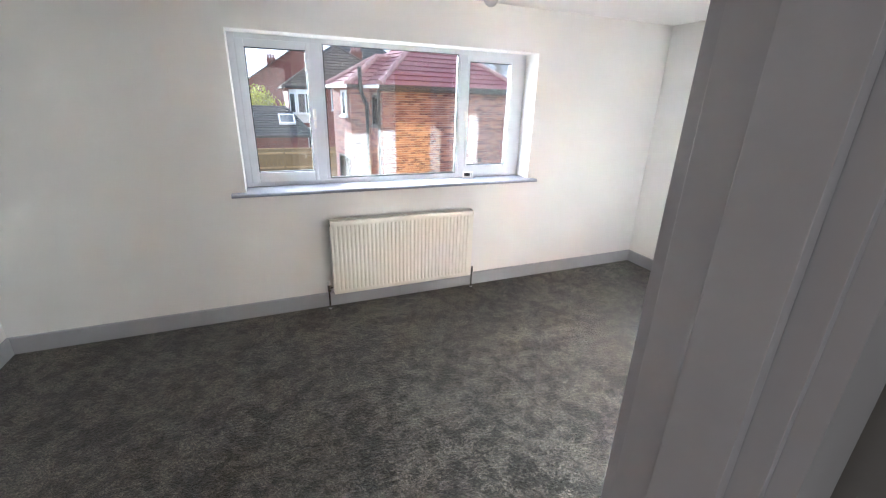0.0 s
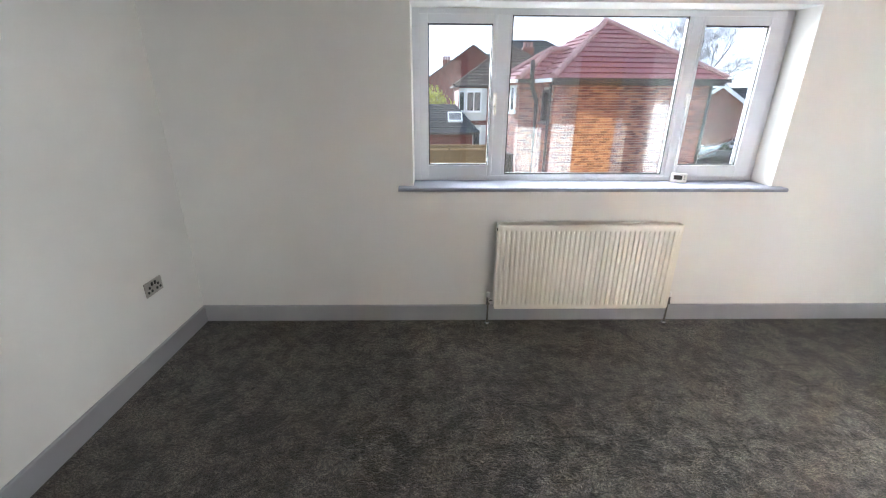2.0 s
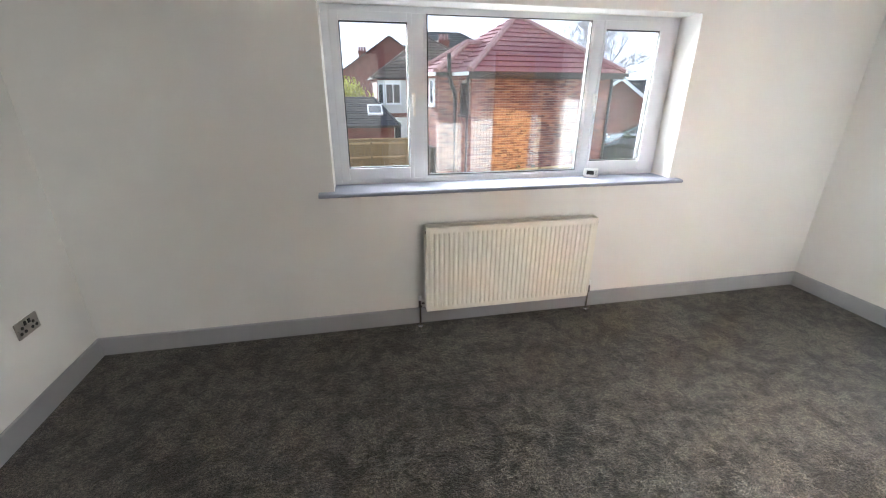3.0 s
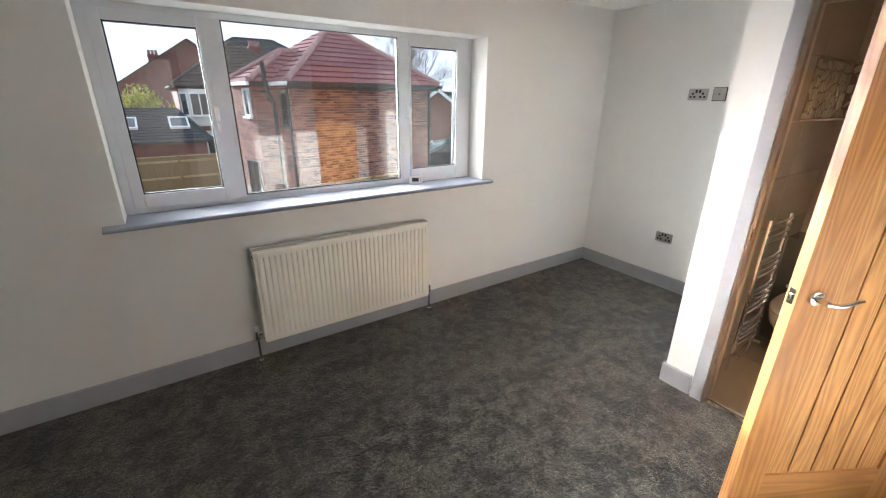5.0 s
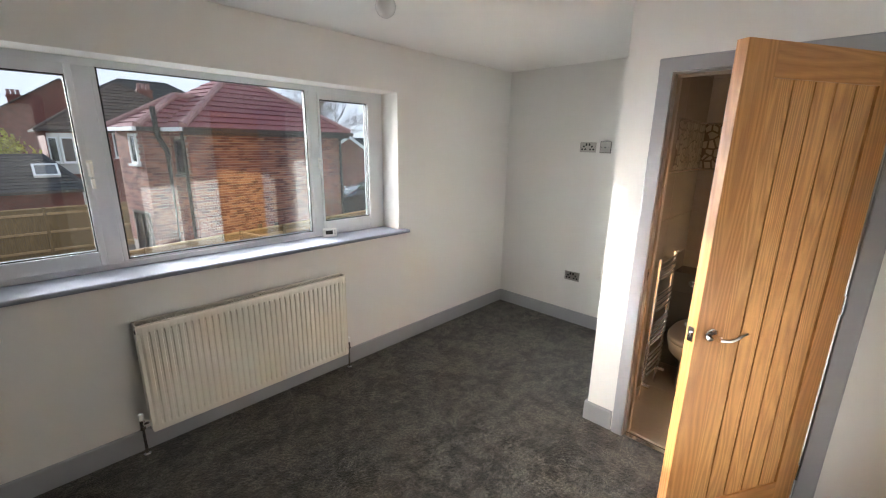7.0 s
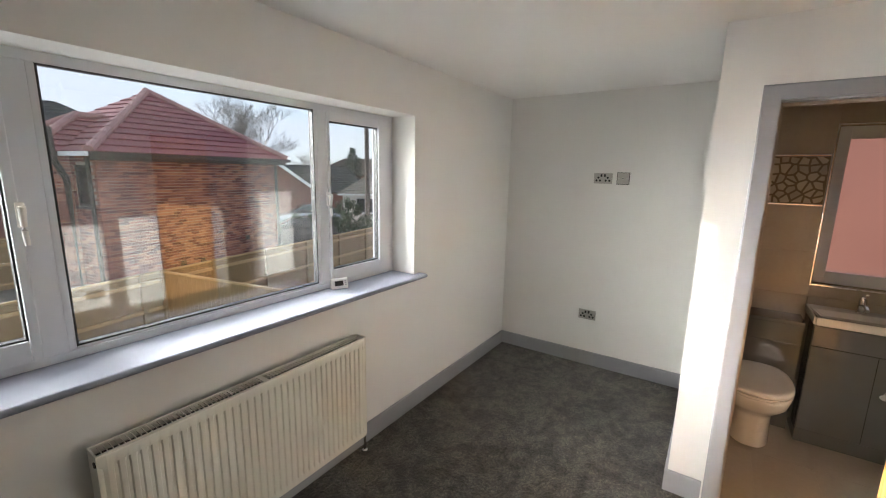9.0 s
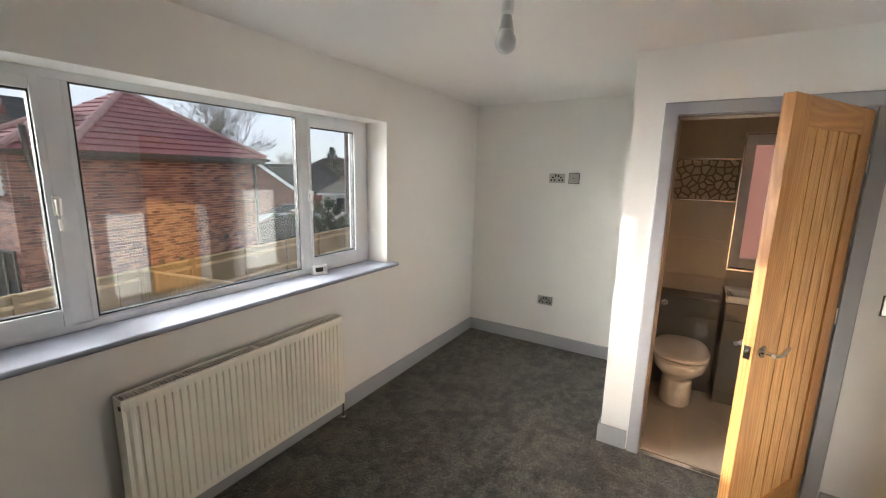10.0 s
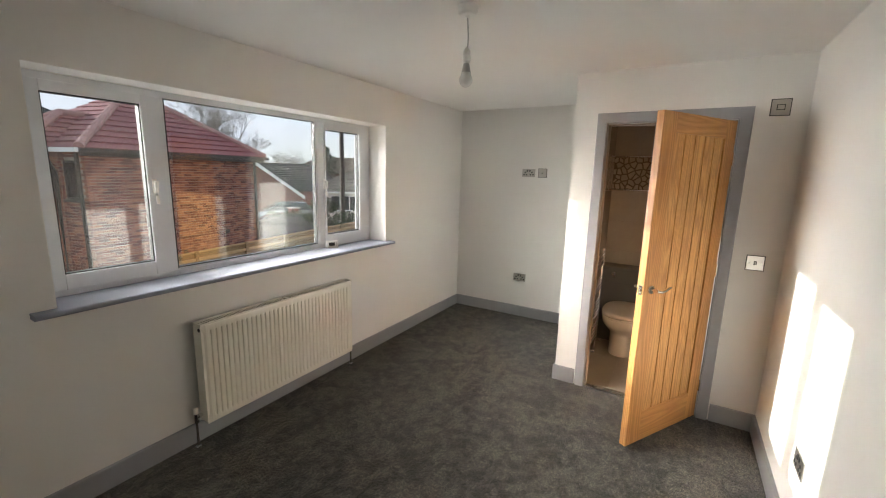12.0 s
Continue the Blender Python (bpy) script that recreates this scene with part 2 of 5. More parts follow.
def lathe(bm, profile, seg=28, m=None):
    """Turn a profile of (radius, height) about z."""
    made = bmesh.new()
    rings = [[made.verts.new((r * math.cos(2 * math.pi * k / seg), r * math.sin(2 * math.pi * k / seg), z)) for k in range(seg)] for r, z in profile]
    for r0, r1 in zip(rings, rings[1:]):
        for k in range(seg):
            made.faces.new((r0[k], r0[(k + 1) % seg], r1[(k + 1) % seg], r1[k]))
    made.faces.new(rings[0][::-1]), made.faces.new(rings[-1])
    join(bm, made, m)
    return bm


def loft(bm, rings):
    """Skin through closed rings of points, capped at both ends."""
    vs = [[bm.verts.new(p) for p in r] for r in rings]
    for a, b in zip(vs, vs[1:]):
        for k in range(len(a)):
            bm.faces.new((a[k], a[(k + 1) % len(a)], b[(k + 1) % len(a)], b[k]))
    bm.faces.new(vs[0][::-1]), bm.faces.new(vs[-1])
    return bm


def prism(bm, outline, a, b, axis="x"):
    """Push a closed 2D outline along an axis from a to b."""
    def at(p, q, s):
        return {"x": (s, p, q), "y": (p, s, q), "z": (p, q, s)}[axis]
    return loft(bm, [[at(p, q, a) for p, q in outline], [at(p, q, b) for p, q in outline]])


def broad_normals(me, limit):
    """Let the broad faces stay flat: each corner leans to the larger of the faces that meet smoothly there."""
    round_vert = {}
    polys = [(p.normal.copy(), p.area, tuple(p.vertices)) for p in me.polygons]
    for n, area, vs in polys:
        for v in vs:
            round_vert.setdefault(v, []).append((n, n * area))
    out = []
    for n, area, vs in polys:
        for v in vs:
            total = Vector((0, 0, 0))
            for m, weighted in round_vert[v]:
                if m.dot(n) > limit:
                    total += weighted
            out.append(total.normalized() if total.length > 1e-12 else n)
    me.normals_split_custom_set(out)


def mesh(name, bm, mat, smooth=None):
    bmesh.ops.recalc_face_normals(bm, faces=bm.faces[:])
    me = bpy.data.meshes.new(name)
    bm.to_mesh(me)
    bm.free()
    me.materials.append(mat)
    if smooth:
        me.polygons.foreach_set("use_smooth", [True] * len(me.polygons))
        me.set_sharp_from_angle(angle=radians(smooth))
        broad_normals(me, math.cos(radians(smooth)))
    return me


def part(name, bm, mat, parent, label="", smooth=35):
    ob = new(name, mesh(name, bm, mat, smooth))
    ob.parent = parent
    return tagged(ob, label)


def thing(name, label, category, m=None, group="", kind=""):
    ob = new(name)
    ob.empty_display_size = 0.1
    if m is not None:
        ob.matrix_basis = m
    return tagged(ob, label, category, group, kind)


def structure(name, bm, mat, label="", smooth=None):
    return tagged(new(name, mesh(name, bm, mat, smooth)), label, "", "", "structure")


def B(*boxes, bevel=0.0):
    bm = bmesh.new()
    for a, b in boxes:
        box(bm, a, b, bevel)
    return bm


# ---- the rooms ----
WEST, EAST, NORTH, SOUTH, HIGH = -1.605, 3.715, 3.203, 0.271, 2.352
ENX, ENY = 2.43, 1.587           # the ensuite's outer faces
OPX0, OPX1, OPZ0, OPZ1 = -0.086, 2.264, 0.962, 2.032   # window opening
EDX0, EDX1, DOORH = -0.375, 0.42, 2.0                # entrance opening
DY0, DY1 = 0.600, 1.355           # ensuite opening
OUT = 3.50                        # outer face of the window wall

structure("floor", B(((WEST - 0.2, SOUTH - 0.12, -0.2), (ENX + 0.05, OUT, 0)), ((WEST - 0.2, -1.7, -0.2), (0.85, SOUTH - 0.12, 0)), ((ENX + 0.05, ENY - 0.06, -0.2), (EAST + 0.2, OUT, 0))), M["carpet"], "dark grey-brown cut pile carpet with brushed patches")
structure("ceiling", B(((WEST - 0.2, -1.7, HIGH), (EAST + 0.25, OUT, HIGH + 0.25))), M["ceiling"], "smooth white painted ceiling")
structure("wall_north", B(((WEST - 0.2, NORTH, -0.2), (OPX0, OUT, HIGH)), ((OPX1, NORTH, -0.2), (EAST + 0.25, OUT, HIGH)),
                          ((OPX0, NORTH, -0.2), (OPX1, OUT, OPZ0)), ((OPX0, NORTH, OPZ1), (OPX1, OUT, HIGH))), M["paint"], "off-white painted plaster wall with a wide window")
structure("wall_west", B(((WEST - 0.2, -1.7, -0.2), (WEST, NORTH, HIGH))), M["paint"], "off-white painted plaster wall")
structure("wall_south", B(((WEST, SOUTH - 0.12, 0), (EDX0 - 0.03, SOUTH, HIGH)), ((EDX1 + 0.03, SOUTH - 0.12, 0), (EAST, SOUTH, HIGH)),
                          ((EDX0 - 0.03, SOUTH - 0.12, DOORH + 0.03), (EDX1 + 0.03, SOUTH, HIGH))), M["paint"], "off-white painted plaster wall with sunlit patches")
EWY0, EWY1, EWZ0, EWZ1 = 0.36, 0.955, 0.985, 2.02     # ensuite window recess
structure("wall_east", B(((EAST, ENY - 0.1, -0.2), (EAST + 0.25, NORTH, HIGH)), ((EAST, -0.1, -0.2), (EAST + 0.25, EWY0, HIGH)), ((EAST, EWY1, -0.2), (EAST + 0.25, ENY - 0.1, HIGH)),
                         ((EAST, EWY0, -0.2), (EAST + 0.25, EWY1, EWZ0)), ((EAST, EWY0, EWZ1), (EAST + 0.25, EWY1, HIGH))), M["paint"], "off-white painted plaster wall of the alcove")
structure("wall_ensuite_west", B(((ENX, DY1 + 0.03, 0), (ENX + 0.1, ENY, HIGH)), ((ENX, SOUTH, 0), (ENX + 0.1, DY0 - 0.03, HIGH)),
                                 ((ENX, DY0 - 0.03, DOORH + 0.03), (ENX + 0.1, DY1 + 0.03, HIGH))), M["paint"], "off-white partition wall round the ensuite door")
structure("wall_ensuite_north", B(((ENX + 0.1, ENY - 0.1, 0), (EAST, ENY, HIGH))), M["paint"], "off-white partition wall of the alcove")
structure("wall_ground_floor", B(((WEST - 0.2, -1.7, -2.7), (EAST + 0.25, OUT, -0.2))), M["paint"], "plain lower storey under the bedroom")
# the unseen landing behind the entrance, its walls darkened to hold back bounced light
LWY0, LWY1, LWZ0, LWZ1 = -1.33, -0.37, 0.93, 2.07       # opening added for the landing's fill lamp
structure("wall_landing_east", B(((0.75, -1.6, 0), (0.85, LWY0, HIGH)), ((0.75, LWY1, 0), (0.85, SOUTH - 0.12, HIGH)), ((0.75, LWY0, 0), (0.85, LWY1, LWZ0)), ((0.75, LWY0, LWZ1), (0.85, LWY1, HIGH))), M["bounce_dark"], "darkened landing wall with an opening added for the fill lamp")
# stub added to keep the fill lamp off the doorway's architrave
structure("wall_landing_lamp_block", B(((0.505, -0.36, 0), (0.75, SOUTH - 0.121, HIGH))), M["bounce_dark"], "wall block added to keep the landing's fill lamp off the doorway")
structure("wall_landing_south", B(((WEST, -1.7, 0), (0.85, -1.6, HIGH))), M["bounce_dark"], "unseen landing wall in a dark tone that cuts bounced light")
# lining added over the west wall to cut the fill lamp's bounce
structure("wall_landing_bounce_lining", B(((WEST, -1.6, 0), (WEST + 0.04, SOUTH - 0.121, HIGH))), M["bounce_dark"], "unseen landing wall in a dark tone that cuts bounced light")
# dark slab added below the ceiling, again to cut bounce
structure("ceiling_landing_bounce_slab", B(((WEST + 0.04, -1.6, HIGH - 0.03), (0.75, SOUTH - 0.121, HIGH - 0.002))), M["bounce_dark"], "dark slab added under the landing ceiling to cut bounced light")


def baseboard(a, b, inward):
    """Grey skirting between two plan points, its thickness on the side 'inward'."""
    a, b, w = Vector((*a, 0)), Vector((*b, 0)), Vector((*inward, 0))
    d = (b - a).normalized()
    bm = bmesh.new()
    sec = [(0, 0.001), (0.016, 0.001), (0.016, 0.112), (0.0145, 0.118), (0.011, 0.121), (0, 0.121)]
    loft(bm, [[tuple(p + w * q + Vector((0, 0, z))) for q, z in sec] for p in (a, b)])
    return structure("baseboard", bm, M["grey_paint"], "grey painted wooden skirting board")


baseboard((WEST, NORTH), (EAST, NORTH), (0, -1))
baseboard((WEST, SOUTH), (WEST, NORTH - 0.016), (1, 0))
baseboard((EAST, ENY), (EAST, NORTH - 0.016), (-1, 0))
baseboard((ENX, ENY), (EAST - 0.016, ENY), (0, 1))
baseboard((ENX, DY1 + 0.078), (ENX, ENY + 0.016), (-1, 0))
baseboard((ENX, SOUTH), (ENX, DY0 - 0.078), (-1, 0))
baseboard((EDX1 + 0.085, SOUTH), (ENX - 0.016, SOUTH), (0, 1))
baseboard((WEST + 0.016, SOUTH), (EDX0 - 0.085, SOUTH), (0, 1))


def door_frame(name, label, width, thick, m, stop=None):
    """Lining, stop and architraves of a doorway: x along the opening, y through the wall from the room's face at 0 to -thick."""
    root = thing(name, label, "door frame", m, "", "structure")
    h, p = DOORH, 0.03
    part("lining", B(((-p, -thick - 0.001, 0), (0, 0.001, h)), ((width, -thick - 0.001, 0), (width + p, 0.001, h)), ((-p, -thick - 0.001, h), (width + p, 0.001, h + p)), bevel=0.0015), M["grey_paint"], root)
    part("door_stop", B(((0, -thick + 0.02, 0), (0.012, -0.045, h - 0.012)), ((width - 0.012, -thick + 0.02, 0), (width, -0.045, h - 0.012)), ((0, -thick + 0.02, h - 0.012), (width, -0.045, h)), bevel=0.0015), stop or M["grey_paint"], root)
    for y0, y1 in ((0, 0.018), (-thick, -thick - 0.018)):
        bm = bmesh.new()
        w = 0.07
        out = [(0.006, y0), (0.006, y1 * 0.999 + y0 * 0.001), (0.012, y1), (w - 0.006, y1), (w, y1 - (y1 - y0) * 0.25), (w, y0)]
        for sgn, base in ((-1, 0), (1, width)):
            prism(bm, [(base + sgn * q, y) for q, y in out], 0, h + 0.006, "z")
        prism(bm, [(y, h + q) for q, y in out], -w, width + w, "x")
        part("architrave", bm, M["grey_paint"], root)
    return root


door_frame("door_1", "grey painted door lining and architrave of the ensuite doorway", DY1 - DY0, 0.10, Matrix.Translation((ENX, DY0, 0)) @ pose(0, 0, 0, 0, 0, 90), M["pale_wood"])
door_frame("door_2", "grey painted door lining and architrave of the bedroom entrance", EDX1 - EDX0, 0.12, Matrix.Translation((EDX0, SOUTH, 0)))


# ---- oak doors ----
def lever(parent, y, sgn, name="door_handle"):
    """A chrome lever on a round rose: at x along the leaf, on the face y, pointing to the hinge."""
    x, z = parent
    bm = bmesh.new()
    lathe(bm, [(0.026, 0), (0.026, 0.006), (0.024, 0.009), (0.012, 0.010)], 28, pose(x, y, z, -90 * sgn, 0, 0))
    rod(bm, (x, y, z), (x, y + sgn * 0.045, z), 0.010)
    n = 14
    pts = [(x + 0.012 - 0.127 * k / n, y + sgn * (0.047 + 0.006 * math.sin(math.pi * k / n)), z - 0.010 * math.sin(math.pi * 1.6 * k / n) * (k / n) ** 0.5) for k in range(n + 1)]
    tube(bm, pts, [0.0105 - 0.0035 * k / n for k in range(n + 1)], 14, 0.8)
    return bm


def oak_door(label, width, m, handle_sgns=(1, -1)):
    """A cottage door of oak: stiles, rails, and five boards with grooves between them. The hinge edge is at x = 0, the faces at y = 0 and -0.04."""
    root = thing("oak_door", label, "door", m)
    h0, h1, t = 0.012, 1.985, 0.04
    st, top, bot = 0.112, 0.108, 0.195
    lst = 0.129
    part("stile", B(((0, -t, h0), (st, 0, h1)), bevel=0.0012), M["oak"], root)
    part("stile", B(((width - lst, -t, h0), (width, 0, h1)), bevel=0.0012), M["oak"], root)
    part("top_rail", B(((st, -t, h1 - top), (width - lst, 0, h1)), bevel=0.0006), M["oak_rail"], root)
    part("bottom_rail", B(((st, -t, h0), (width - lst, 0, h0 + bot)), bevel=0.0006), M["oak_rail"], root)
    n = 5
    inner = width - st - lst
    w = inner / n
    for k in range(n):
        a, b = st + k * w, st + (k + 1) * w
        bm = bmesh.new()
        c, g, f = 0.0075, 0.0180, 0.0010
        out = [(a + 0.0005, -t + g), (a + 0.0030, -t + g), (a + 0.0030 + f * 0.5, -t + c), (b - 0.0030 - f * 0.5, -t + c), (b - 0.0030, -t + g), (b - 0.0005, -t + g),
               (b - 0.0005, -g), (b - 0.0030, -g), (b - 0.0030 - f * 0.5, -c), (a + 0.0030 + f * 0.5, -c), (a + 0.0030, -g), (a + 0.0005, -g)]
        prism(bm, out, h0 + bot, h1 - top, "z")
        part("board", bm, M["oak_board"], root)
    hx, hz = width - 0.066, 1.0
    for s in handle_sgns:
        part("door_handle", lever((hx, hz), 0 if s > 0 else -t, s), M["chrome"], root, "polished chrome lever on a round rose", 50)
    part("latch_plate", B(((width - 0.001, -t + 0.008, hz - 0.028), (width + 0.0015, -0.008, hz + 0.028)), bevel=0.0005), M["chrome"], root, "chrome latch plate")
    part("latch_bolt", B(((width, -t + 0.014, hz - 0.008), (width + 0.009, -0.014, hz + 0.008)), bevel=0.002), M["chrome"], root)
    for z in (0.24, 1.05, 1.76):
        bm = bmesh.new()
        rod(bm, (-0.002, 0.005, z - 0.04), (-0.002, 0.005, z + 0.04), 0.006, seg=12)
        box(bm, (-0.003, -0.032, z - 0.038), (0.0005, 0.004, z + 0.038))
        part("hinge", bm, M["chrome"], root, "chrome butt hinge")
    return root


# the leaf's face at y = 0 is the one turned to the bedroom when the door is shut
oak_door("oak ensuite door with grooved boards, standing half open", 0.735, Matrix.Translation((ENX - 0.012, DY0 + 0.006, 0)) @ pose(0, 0, 0, 0, 0, 90 + 59.8))
oak_door("oak bedroom door with grooved boards, swung wide open", 0.76, Matrix.Translation((EDX0 + 0.005, SOUTH + 0.012, 0)) @ pose(0, 0, 0, 0, 0, 136))


# ---- window ----
FY0, FY1 = 3.395, 3.465     # frame faces
GX = ((0.012, 0.412), (0.531, 1.620), (1.722, 2.123))
GZ = ((1.092, 1.949), (1.030, 2.000), (1.092, 1.949))


def frame_ring(bm, x0, x1, z0, z1, u0, u1, w0, w1, y0, y1, bevel=0.003):
    """A rectangular frame: the outer edge x0..x1, z0..z1, the inner edge u0..u1, w0..w1."""
    box(bm, (x0, y0, z0), (u0, y1, z1), bevel), box(bm, (u1, y0, z0), (x1, y1, z1), bevel)
    box(bm, (u0, y0, z0), (u1, y1, w0), bevel), box(bm, (u0, y0, w1), (u1, y1, z1), bevel)


win = thing("window_1", "wide white plastic window with two side casements and a fixed middle pane", "window", None, "", "structure")
bm = bmesh.new()
Z0, Z1 = OPZ0 + 0.022, OPZ1
mull = ((0.438, 0.508), (1.642, 1.705))
box(bm, (OPX0, FY0, Z0), (OPX0 + 0.045, FY1, Z1), 0.003), box(bm, (OPX1 - 0.045, FY0, Z0), (OPX1, FY1, Z1), 0.003)
box(bm, (OPX0 + 0.045, FY0, Z0), (OPX1 - 0.045, FY1, Z0 + 0.034), 0.003), box(bm, (OPX0 + 0.045, FY0, Z1 - 0.035), (OPX1 - 0.045, FY1, Z1), 0.003)
for a, b in mull:
    box(bm, (a, FY0, Z0 + 0.034), (b, FY1, Z1 - 0.035), 0.003)
part("window_frame", bm, M["upvc"], win)
bm = bmesh.new()
frame_ring(bm, mull[0][1], mull[1][0], Z0 + 0.034, Z1 - 0.035, GX[1][0], GX[1][1], GZ[1][0], GZ[1][1], FY0 + 0.003, FY1 - 0.02, 0.004)
part("glazing_bead", bm, M["upvc"], win)
for i, (x0, x1) in ((0, (OPX0 + 0.043, mull[0][0] + 0.002)), (2, (mull[1][1] - 0.002, OPX1 - 0.043))):
    bm = bmesh.new()
    frame_ring(bm, x0, x1, Z0 + 0.032, Z1 - 0.033, GX[i][0], GX[i][1], GZ[i][0], GZ[i][1], FY0 - 0.008, FY1 - 0.012, 0.005)
    sash = part("casement_sash", bm, M["upvc"], win)
    hx = GX[0][1] + 0.028 if i == 0 else GX[2][0] - 0.030
    bm = bmesh.new()
    box(bm, (hx - 0.012, FY0 - 0.020, 1.475), (hx + 0.012, FY0 - 0.011, 1.555), 0.004)
    rod(bm, (hx, FY0 - 0.02, 1.535), (hx, FY0 - 0.042, 1.535), 0.009)
    tube(bm, [(hx, FY0 - 0.040 + 0.006 * math.sin(k / 8 * math.pi), 1.543 - 0.125 * k / 8) for k in range(9)], [0.010, 0.011, 0.010, 0.009, 0.0085, 0.008, 0.008, 0.0085, 0.007], 12)
    part("window_handle", bm, M["white_plastic"] if i else M["polished"], sash, "slim lever handle", 50)
for i in range(3):
    bm = bmesh.new()
    a, b = GX[i], GZ[i]
    frame_ring(bm, a[0] - 0.004, a[1] + 0.004, b[0] - 0.004, b[1] + 0.004, a[0] + 0.006, a[1] - 0.006, b[0] + 0.006, b[1] - 0.006, 3.3995, 3.434, 0)
    part("gasket", bm, M["gasket"], win, "black rubber gasket")
    for y in (3.404, 3.422):
        p = part("pane", B(((a[0] - 0.002, y, b[0] - 0.002), (a[1] + 0.002, y + 0.004, b[1] + 0.002))), M["glass"], win, "clear double glazing", None)
        p.visible_shadow = False
# board
bm = bmesh.new()
nose = [(NORTH + 0.001, 0.962)] + [(3.148 - 0.013 * math.cos(a), 0.975 + 0.013 * math.sin(a)) for a in [math.pi * (-0.5 + k / 10) for k in range(11)]] + [(NORTH + 0.001, 0.988)]
prism(bm, nose, -0.178, 2.328, "x")
prism(bm, [(FY0 + 0.03, 0.962), (NORTH + 0.001, 0.962), (NORTH + 0.001, 0.988), (FY0 + 0.03, 0.988)], OPX0 + 0.001, OPX1 - 0.001, "x")
structure("window_sill", bm, M["sill_paint"], "light grey painted window board with rounded nose", 40)

# frame added round the landing's fill lamp
fill_frame = thing("fill_opening_frame", "white frame added round the landing's fill lamp", "window", None, "", "structure")
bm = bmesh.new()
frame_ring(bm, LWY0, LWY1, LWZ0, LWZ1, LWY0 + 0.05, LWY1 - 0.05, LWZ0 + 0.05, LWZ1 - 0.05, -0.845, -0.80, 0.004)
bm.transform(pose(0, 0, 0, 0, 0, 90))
part("window_frame", bm, M["upvc"], fill_frame)

# ---- radiator ----
def radiator():
    x0, x1, z0, z1, yf, yb = 0.462, 1.676, 0.145, 0.752, 3.082, 3.168
    root = thing("radiator", "cream ribbed double panel radiator below the window", "radiator", Matrix.Translation((0, 0, 0)))
    for nm, ya, s in (("front_panel", yf, 1), ("back_panel", yb, -1)):
        bm = bmesh.new()
        n = 36
        pitch = (x1 - x0 - 0.05) / n
        pts = [(x0 + 0.004, 0.008)]
        for k in range(n):
            a = x0 + 0.025 + k * pitch
            pts += [(a + pitch * q, d) for q, d in ((0.02, 0.0012), (0.08, 0.0), (0.48, 0.0), (0.54, 0.0012), (0.60, 0.0062), (0.66, 0.0120), (0.72, 0.0138), (0.84, 0.0138), (0.90, 0.0120), (0.96, 0.0062))]
        pts += [(x1 - 0.004, 0.008)]
        rows = [(z0, 0.008, 0), (z0 + 0.008, 0.0, 0), (z0 + 0.038, 0.0, 0), (z0 + 0.062, 0, 1), (z1 - 0.062, 0, 1), (z1 - 0.038, 0.0, 0), (z1 - 0.008, 0.0, 0), (z1, 0.008, 0)]
        grid = []
        for z, back, rib in rows:
            grid.append([bm.verts.new((x, ya + s * (max(back, 0.008 if x in (pts[0][0], pts[-1][0]) else 0) + (d if rib else 0)), z)) for x, d in pts])
        for g0, g1 in zip(grid, grid[1:]):
            for k in range(len(pts) - 1):
                bm.faces.new((g0[k], g0[k + 1], g1[k + 1], g1[k]))
        bm2 = bmesh.new()
        box(bm2, (x0 + 0.004, ya + s * 0.008, z0), (x1 - 0.004, ya + s * 0.014, z1))
        join(bm, bm2)
        part(nm, bm, M["radiator"], root, "", 50)
    # side covers and top grille
    for xa, xb in ((x0, x0 + 0.004), (x1 - 0.004, x1)):
        part("side_cover", B(((xa, yf + 0.006, z0 + 0.01), (xb, yb - 0.004, z1 + 0.003)), bevel=0.001), M["radiator"], root)
    bm = bmesh.new()
    box(bm, (x0, yf + 0.004, z1 - 0.002), (x1, yf + 0.014, z1 + 0.004), 0.001)
    box(bm, (x0, yb - 0.012, z1 - 0.002), (x1, yb - 0.002, z1 + 0.004), 0.001)
    box(bm, ((x0 + x1) / 2 - 0.012, yf + 0.012, z1 - 0.002), ((x0 + x1) / 2 + 0.012, yb - 0.01, z1 + 0.004), 0.001)
    n = 74
    for k in range(n + 1):
        x = x0 + 0.006 + (x1 - x0 - 0.012) * k / n
        box(bm, (x - 0.0012, yf + 0.012, z1 - 0.004), (x + 0.0012, yb - 0.01, z1 - 0.001))
    part("top_grille", bm, M["radiator"], root, "slotted top grille", None)
    bm = bmesh.new()
    n = 60
    out = [(x0 + 0.03 + (x1 - x0 - 0.06) * k / n, (yf + 0.018 if k % 2 else yb - 0.018)) for k in range(n + 1)]
    for (xa, ya), (xb, yb2) in zip(out, out[1:]):
        bm.faces.new([bm.verts.new(p) for p in ((xa, ya, z0 + 0.04), (xb, yb2, z0 + 0.04), (xb, yb2, z1 - 0.07), (xa, ya, z1 - 0.07))])
    # dark block added in the channel to stand for the shade inside
    box(bm, (x0 + 0.008, yf + 0.016, z0 + 0.05), (x1 - 0.008, yb - 0.016, z1 - 0.022))
    part("fins_and_shade_block", bm, M["dark_and_shade"], root, "folded convector fins and a block, darkened for the shade between the panels", None)
    for x, cap in ((x0, 1), (x1, 0)):
        s = -1 if x == x0 else 1
        bm = bmesh.new()
        vx = x + s * 0.036
        yv = (yf + yb) / 2 + 0.02
        rod(bm, (x, yv, 0.19), (vx, yv, 0.19), 0.010)
        rod(bm, (x + s * 0.010, yv, 0.19), (x + s * 0.024, yv, 0.19), 0.014, seg=6)
        rod(bm, (vx, yv, 0.165), (vx, yv, 0.212), 0.0125)
